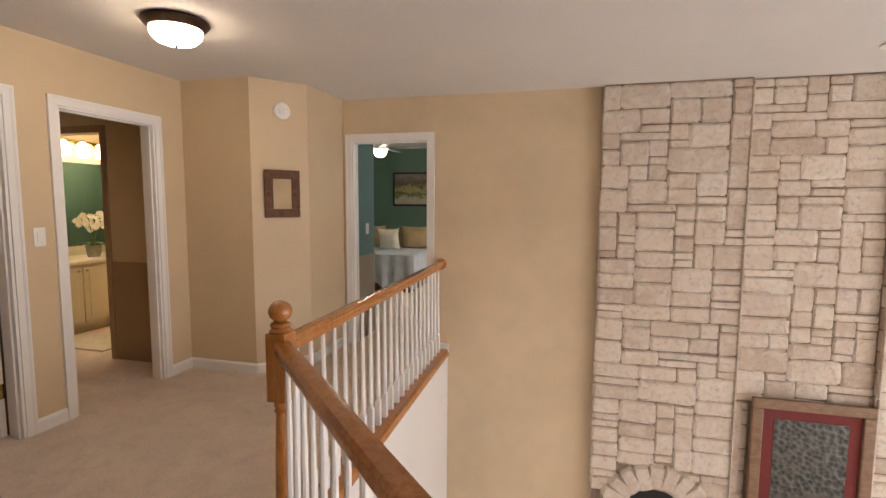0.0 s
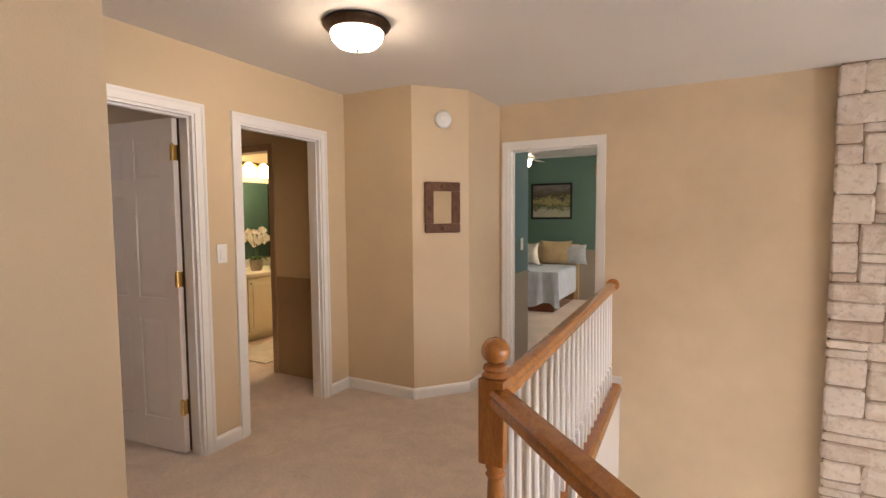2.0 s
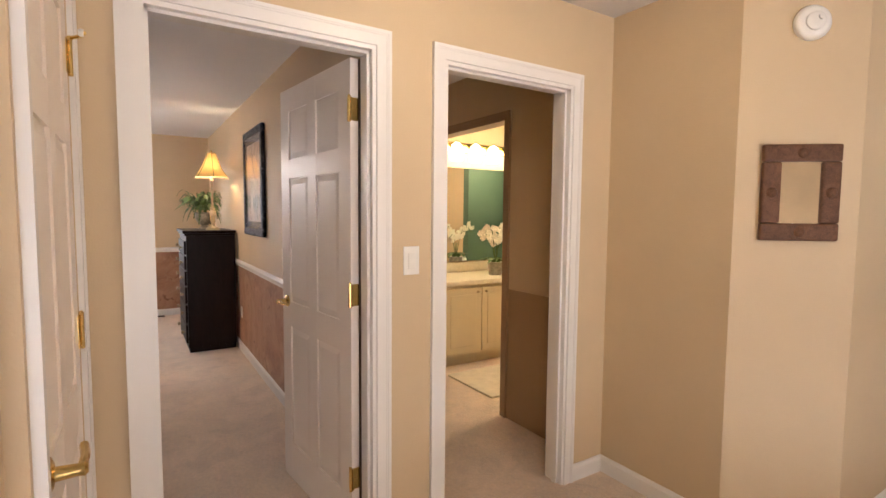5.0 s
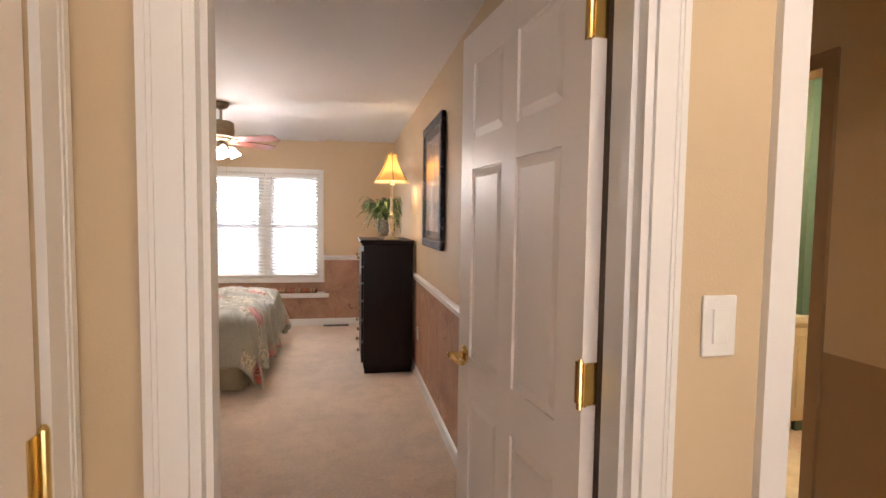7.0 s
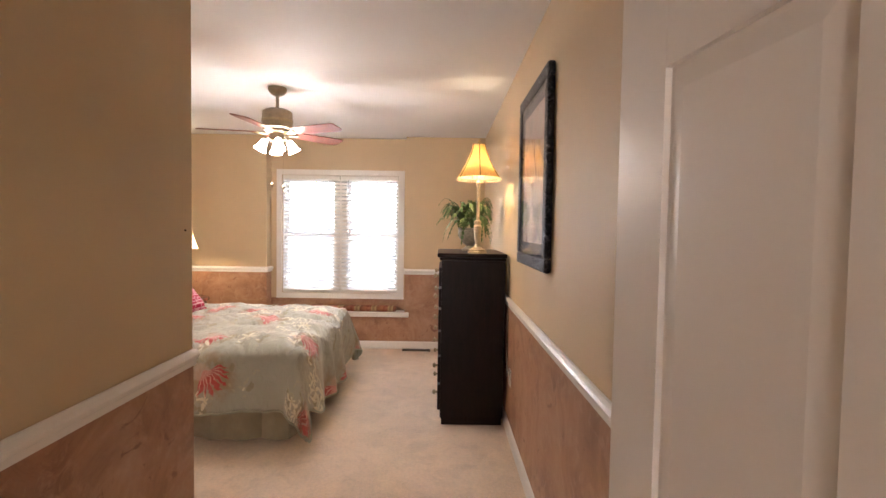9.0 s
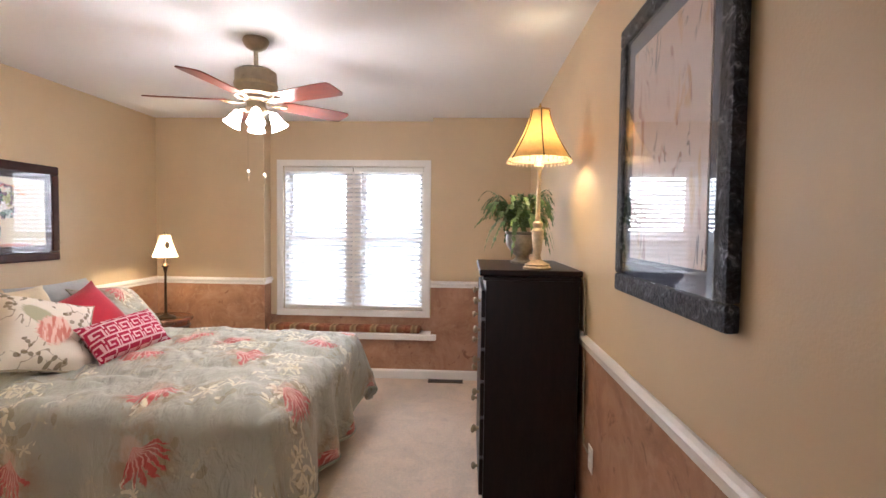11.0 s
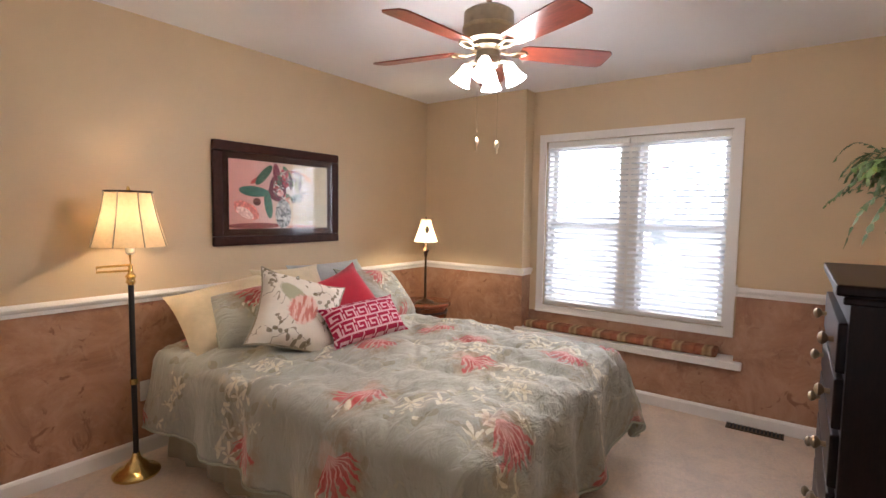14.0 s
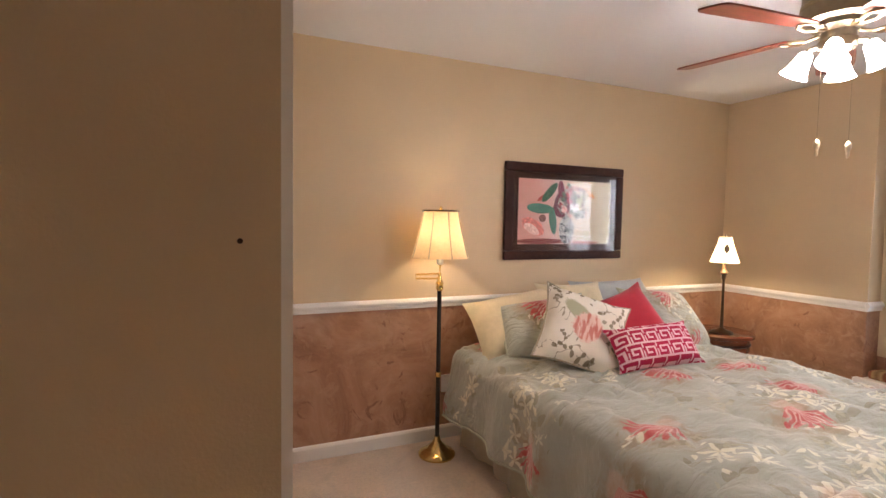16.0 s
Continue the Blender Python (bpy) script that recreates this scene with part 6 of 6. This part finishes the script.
# ---- fern ----
fern = thing("fern", "bushy green fern in a footed stone urn on the dresser", "plant", pose(-6.79, 2.235, DH))
urn = part("urn", lathe([(0.060, 0), (0.062, 0.012), (0.040, 0.026), (0.030, 0.040), (0.055, 0.060), (0.085, 0.10), (0.094, 0.14), (0.088, 0.165), (0.096, 0.172), (0.096, 0.182), (0.084, 0.180), (0.080, 0.15)], 32, False), m_pot, fern, "glazed grey stone urn", True)
part("soil", lathe([(0.081, 0.150), (0.02, 0.156)], 20), m_soil, fern)
rnd = random.Random(11)
for k in range(92):
    a, L = rnd.uniform(0, 6.283), rnd.uniform(0.14, 0.28)
    rise, droop = rnd.uniform(0.09, 0.25), rnd.uniform(0.02, 0.10)
    if k % 8 == 0:
        L, rise, droop = rnd.uniform(0.20, 0.27), 0.10, rnd.uniform(0.15, 0.22)
    if math.sin(a) > 0.25:
        L = min(L, 0.17)
    bm = bmesh.new()
    d, w = Vector((math.cos(a), math.sin(a), 0)), Vector((-math.sin(a), math.cos(a), 0))
    pts = []
    for j in range(17):
        t = j / 16
        pts.append(d * (0.015 + L * t ** 0.8) + Vector((0, 0, 0.178 + rise * math.sin(t * 2.2) - droop * t ** 3)) + w * 0.025 * math.sin(3 * t + k))
    spine = [bm.verts.new(p) for p in pts]
    for j in range(2, 16):
        size = 0.026 * math.sin(0.3 + 2.6 * j / 16) * (0.8 + 0.4 * rnd.random())
        way = (pts[j + 1] - pts[j - 1]).normalized()
        for s_ in (-1, 1):
            tip = pts[j] + w * s_ * size * 0.8 + way * size * 0.9 + Vector((0, 0, rnd.uniform(-0.016, 0.004)))
            ring_ = [spine[j], bm.verts.new(pts[j] + w * s_ * size * 0.45 + way * size * 0.15), bm.verts.new(tip), spine[j + 1]]
            bm.faces.new(ring_ if s_ > 0 else ring_[::-1])
    part("frond", bm, m_leaf, fern)

# ---- ceiling fan ----
fan = thing("ceiling_fan", "bronze ceiling fan with five cherry blades and lit glass shades", "ceiling fan", pose(FAN[0], FAN[1], CZ))
part("canopy", lathe([(0.066, 0), (0.070, -0.012), (0.064, -0.030), (0.050, -0.048), (0.030, -0.060), (0.014, -0.066)], 32), m_nickel, fan, "stepped ceiling canopy", True)
part("downrod", lathe([(0.012, -0.06), (0.012, -0.20), (0.022, -0.205), (0.022, -0.215)], 14), m_nickel, fan, "", True)
part("motor", lathe([(r, z - 0.065) for r, z in [(0.03, -0.095), (0.085, -0.100), (0.108, -0.115), (0.112, -0.205), (0.105, -0.235), (0.080, -0.245), (0.078, -0.262), (0.050, -0.275), (0.052, -0.30), (0.058, -0.305), (0.055, -0.335), (0.03, -0.345)]], 36), m_nickel, fan, "brushed bronze motor housing", True)
part("motor_band", lathe([(0.1125, -0.240), (0.1145, -0.243), (0.1145, -0.255), (0.1125, -0.258)], 36, False), m_agedbrass, fan)
FAN_TURN = -7
for k in range(5):
    at = pose(0, 0, -0.338, 0, 0, FAN_TURN + 72 * k)
    iron = part("blade_iron", tube([(0.06, 0, 0.0), (0.10, 0.0, -0.008), (0.125, 0.022, -0.006), (0.16, 0.024, 0), (0.18, 0.0, 0.002), (0.16, -0.024, 0), (0.125, -0.022, -0.006), (0.10, 0.0, -0.008)], 0.0065, 8), m_agedbrass, fan, "looped brass blade bracket", True, at)
    bm = bmesh.new()
    prof = [(0.145, 0.040), (0.17, 0.052), (0.35, 0.064), (0.50, 0.068), (0.545, 0.066), (0.56, 0.050), (0.562, 0.0)]
    up = [(x, y) for x, y in prof] + [(x, -y) for x, y in prof[-2::-1]]
    lo = [bm.verts.new((x, y, -0.003)) for x, y in up]
    hi = [bm.verts.new((x, y, 0.003)) for x, y in up]
    bm.faces.new(hi[::-1])
    bm.faces.new(lo)
    for i in range(len(up)):
        j = (i + 1) % len(up)
        bm.faces.new((lo[i], lo[j], hi[j], hi[i]))
    bmesh.ops.recalc_face_normals(bm, faces=bm.faces[:])
    part("blade", bm, m_blade, iron, "reddish cherry fan blade", False, pose(0, 0, 0.006, -12, 0, 0))
for k in range(4):
    a = FAN_TURN + 30 + 90 * k
    arm = part("light_arm", tube([(0.045, 0, -0.315), (0.075, 0, -0.318), (0.082, 0, -0.322), (0.088, 0, -0.334)], 0.010), m_nickel, fan, "", True, pose(0, 0, -0.065, 0, 0, a))
    part("glass_shade", lathe([(0.018, 0.0), (0.023, -0.008), (0.028, -0.032), (0.037, -0.064), (0.048, -0.086), (0.046, -0.086), (0.035, -0.064), (0.026, -0.032)], 24, False), m_frost, arm, "lit frosted bell glass", True, pose(0.086, 0, -0.330, 0, -27, 0))
for x, y, z in ((0.035, -0.03, -0.72), (-0.03, 0.035, -0.73)):
    ch = part("pull_chain", tube([(x, y, -0.40), (x, y, z)], 0.0004, 5), m_bronze, fan)
    part("pull_bob", lathe([(0.002, 0.03), (0.008, 0.024), (0.011, 0.012), (0.008, 0.0), (0.005, -0.010), (0.006, -0.022), (0.002, -0.030)], 12), m_antique, ch, "small pale metal pull", True, pose(x, y, z - 0.02))

# ---- closet, outlets, vent ----
bf = thing("bifold_door", "white panelled bifold closet doors, shut", "closet door", group="closet doors")


def bifold(at):
    w, h, t = 0.430, 2.0, 0.028
    leaf = part("leaf", boxes(((0.002, -t / 2, 0.012), (w - 0.002, t / 2, h))), m_door, bf, at=at)
    for z0, z1 in ((0.14, 0.90), (1.02, 1.88)):
        bm = soft_box((0.085, -t / 2 - 0.006, z0), (w - 0.085, t / 2 + 0.006, z1), 0.005, 1)
        part("panel", bm, m_door, leaf)
    return leaf


for k, (y, knob) in enumerate(((-0.782, 0), (-0.349, 1), (0.084, 2), (0.517, 0))):
    lf = bifold(pose(-4.685, y, 0, 0, 0, 90))
    if knob:
        part("knob", lathe([(0.006, 0), (0.006, 0.014), (0.015, 0.022), (0.016, 0.030), (0.004, 0.036)], 14), m_nickel, lf, "small metal knob", True, pose(0.385 if knob == 1 else 0.045, 0.012, 0.93, -90))
structure("closet_track", boxes(((-4.705, -0.784, 2.006), (-4.665, 0.948, 2.022))), m_gapshade_track, "dark closet door track", "trim")
outlet(pose(-5.93, -1.047, 0.36, 0, 0, 180))
outlet(pose(-6.12, 2.487, 0.40))
vt = thing("floor_vent", "brown metal floor register set in the carpet", "vent", pose(-8.43, 1.735, 0.0, 0, 0, 90))
part("frame", boxes(((-0.16, -0.055, 0), (0.16, -0.045, 0.008)), ((-0.16, 0.045, 0), (0.16, 0.055, 0.008)), ((-0.16, -0.045, 0), (-0.15, 0.045, 0.008)), ((0.15, -0.045, 0), (0.16, 0.045, 0.008))), m_vent, vt)
part("damper", boxes(((-0.15, -0.045, 0.0005), (0.15, 0.045, 0.002))), m_black, vt)
for k in range(14):
    x = -0.14 + 0.0215 * k
    part("slat", boxes(((x - 0.004, -0.045, 0.002), (x + 0.004, 0.045, 0.007))), m_vent, vt)
cord = thing("lamp_cord", "brown lamp cord hanging behind the dresser", "cord")
part("wire", tube([(-6.28, 2.475, 1.19), (-6.255, 2.478, 0.9), (-6.25, 2.478, 0.55), (-6.22, 2.477, 0.42), (-6.13, 2.475, 0.42)], 0.004, 6), m_skirt, cord)
nail = thing("nail", "small dark nail in the tan wall", "nail")
part("shank", lathe([(0.004, 0), (0.004, 0.004), (0.001, 0.006)], 8), m_bronze, nail, at=pose(-4.655, 1.077, 1.372, -90))

# ---- stone chimney ----
SX = [0.74, 1.87, 2.85, 4.30]
chim = thing("stone_chimney", "two-storey chimney breast of pale irregular limestone with dark joints", "chimney")
part("core_left", boxes(((SX[0] + 0.02, 4.70, -2.75), (SX[1] - 0.01, 4.77, CZ))), m_mortar, chim, "dark mortar")
part("core_middle", boxes(((SX[1] - 0.01, 4.752, -2.75), (SX[2] + 0.01, 4.77, CZ))), m_mortar, chim, "dark mortar")
part("core_right", boxes(((SX[2] + 0.01, 4.70, -2.75), (SX[3], 4.77, CZ))), m_mortar, chim, "dark mortar")
srnd = random.Random(21)


def rough_block(seed):
    """A unit stone, x and z over -0.5..0.5, face at y = -1, with chipped edges."""
    r = random.Random(seed)
    bm = bmesh.new()
    n = 4
    g = []
    for i in range(n + 1):
        row = []
        for j in range(n + 1):
            u, v = (-0.5, -0.42, 0.02, 0.42, 0.5)[i], (-0.5, -0.40, -0.03, 0.40, 0.5)[j]
            e = max(abs(u), abs(v))
            uu, vv = u, v
            if abs(u) > 0.49 and abs(v) > 0.49:
                uu, vv = uu * r.uniform(0.88, 0.97), vv * r.uniform(0.84, 0.96)
            row.append(bm.verts.new((uu + r.uniform(-0.018, 0.018), -1 + (0.32 if e > 0.49 else 0.0) + r.uniform(-0.20, 0.14), vv + r.uniform(-0.028, 0.028))))
        g.append(row)
    for i in range(n):
        for j in range(n):
            bm.faces.new((g[i][j], g[i + 1][j], g[i + 1][j + 1], g[i][j + 1]))
    rim = [g[i][0] for i in range(n)] + [g[n][j] for j in range(n)] + [g[i][n] for i in range(n, 0, -1)] + [g[0][j] for j in range(n, 0, -1)]
    back = [bm.verts.new((v.co.x * 1.04, 0.0, v.co.z * 1.05)) for v in rim]
    for i in range(len(rim)):
        j = (i + 1) % len(rim)
        bm.faces.new((rim[j], rim[i], back[i], back[j]))
    bmesh.ops.recalc_face_normals(bm, faces=bm.faces[:])
    me = bpy.data.meshes.new("stone")
    bm.to_mesh(me)
    bm.free()
    me.materials.append(m_stone)
    for f in me.polygons:
        f.use_smooth = True
    me.set_sharp_from_angle(angle=radians(38))
    return me


blocks = [rough_block(100 + k) for k in range(14)]


def lay(x0, x1, z0, z1, face, keep=None):
    """Fills a panel with fitted stones of mixed size on a small unit grid."""
    cu, cv = 0.077, 0.066
    nu, nv = max(1, round((x1 - x0) / cu)), round((z1 - z0) / cv)
    cu, cv = (x1 - x0) / nu, (z1 - z0) / nv
    used = [[False] * nv for _ in range(nu)]
    sizes = [(4, 2), (3, 2), (5, 3), (3, 1), (5, 1), (3, 3), (2, 2), (4, 3), (2, 1), (2, 3), (6, 3), (5, 2)]
    wts = [14, 13, 7, 9, 7, 9, 11, 12, 8, 6, 4, 8]
    for j in range(nv):
        for i in range(nu):
            if used[i][j]:
                continue
            free = 0
            while i + free < nu and not used[i + free][j]:
                free += 1
            for tries in range(20):
                a, b = srnd.choices(sizes, wts)[0]
                if free - a == 1:
                    a = free
                if a <= free and j + b <= nv and a * b < 19 and all(not used[i + p][j + q] for p in range(a) for q in range(b)):
                    break
            else:
                a, b = min(free, 2), 1
            for p in range(a):
                for q in range(b):
                    used[i + p][j + q] = True
            cx, cz = x0 + (i + a / 2) * cu, z0 + (j + b / 2) * cv
            if keep and not keep(cx, cz):
                continue
            s = new("stone", srnd.choice(blocks))
            s.parent = chim
            flip = srnd.choice((-1, 1))
            s.matrix_local = Matrix.Translation((cx + srnd.uniform(-0.004, 0.004), face, cz + srnd.uniform(-0.004, 0.004))) @ Euler((0, srnd.uniform(-0.022, 0.022), 0)).to_matrix().to_4x4() @ Matrix.Diagonal((flip * (a * cu - 0.011), srnd.uniform(0.011, 0.024), b * cv - 0.010, 1))


AX, AZ, AR0, AR1 = 1.295, -1.31, 0.28, 0.47
lay(SX[0], SX[1], -1.72, CZ - 0.01, 4.702, lambda x, z: math.hypot(x - AX, z - AZ) > AR1 - 0.005 and not (abs(x - AX) < AR1 and z < AZ))
lay(SX[1] + 0.004, SX[2] - 0.004, -0.20, CZ - 0.01, 4.754)
lay(SX[1] + 0.004, 1.99, -1.28, -0.205, 4.754)
lay(SX[2], SX[3], -1.72, CZ - 0.01, 4.702)
for x, z0 in ((SX[1] - 0.012, -1.3), (SX[2] + 0.001, -1.3)):
    zc = z0
    while zc < CZ - 0.05:
        hgt = min(srnd.uniform(0.12, 0.26), CZ - 0.012 - zc)
        part("return_stone", soft_box((x, 4.668, zc + 0.006), (x + 0.014, 4.752, zc + hgt - 0.006), 0.004, 1), m_stone, chim)
        zc += hgt
# arch of wedge stones over the firebox
for k in range(11):
    a = radians(8 + 164 * k / 10)
    s = new("arch_stone", blocks[k % 14])
    s.parent = chim
    r = (AR0 + AR1) / 2
    s.matrix_local = Matrix.Translation((AX + r * math.cos(a), 4.702, AZ + r * math.sin(a))) @ Euler((0, math.pi / 2 - a, 0)).to_matrix().to_4x4() @ Matrix.Diagonal((0.115, 0.050, AR1 - AR0 + 0.03, 1))
# no hollow here: flat black disc and box paint the firebox's dark inside
part("firebox", lathe([(AR0 - 0.005, 0.0), (AR0 - 0.005, 0.02)], 36), m_black, chim, "flat black arch painted as the shaded firebox opening", at=pose(AX, 4.70, AZ, 90))
part("firebox_lower", boxes(((AX - AR0, 4.682, -2.75), (AX + AR0, 4.70, AZ))), m_black, chim)
# niche with a leaning framed panel
part("niche_side", boxes(((SX[1] - 0.009, 4.71, -1.7), (SX[1] + 0.06, 4.751, -0.20))), m_stone, chim, "shaded stone niche side")
m_panelwood = wood("carved_oak_frame", (0.16, 0.085, 0.045), (0.30, 0.18, 0.10), 0.4, (2, 2, 5), 5.0)


def ornate(name):
    m, nt, b = M(name, 0.4, 0.6)
    v = nt.nodes.new("ShaderNodeTexVoronoi")
    v.inputs["Scale"].default_value = 26
    put(nt, v.inputs["Vector"], coords(nt))
    put(nt, b.inputs["Base Color"], ramp_(nt, v.outputs["Distance"], (0.15, (0.05, 0.055, 0.052)), (0.45, (0.075, 0.078, 0.07)), (0.7, (0.12, 0.115, 0.10))))
    bump_(nt, b, v.outputs["Distance"], 0.5, 0.012)
    return m


m_burg = plain("burgundy_velvet", (0.16, 0.022, 0.018), 0.8)
pan = framed("framed_metalwork", "ornate dark metal panel on burgundy in a wide oak frame", 0.86, 1.15, 0.085, 0.05, pose(2.42, 4.70, -0.705), m_panelwood, ornate("pierced_metalwork"), "metalwork", "pierced grey scrollwork panel", mat=m_burg, mw=0.085, round_=0.012)
mantel = thing("mantel_shelf", "stone mantel shelf in the chimney niche", "mantel")
part("slab", soft_box((SX[1] + 0.01, 4.56, -1.37), (SX[2] - 0.01, 4.75, -1.285), 0.012), m_stone, mantel)
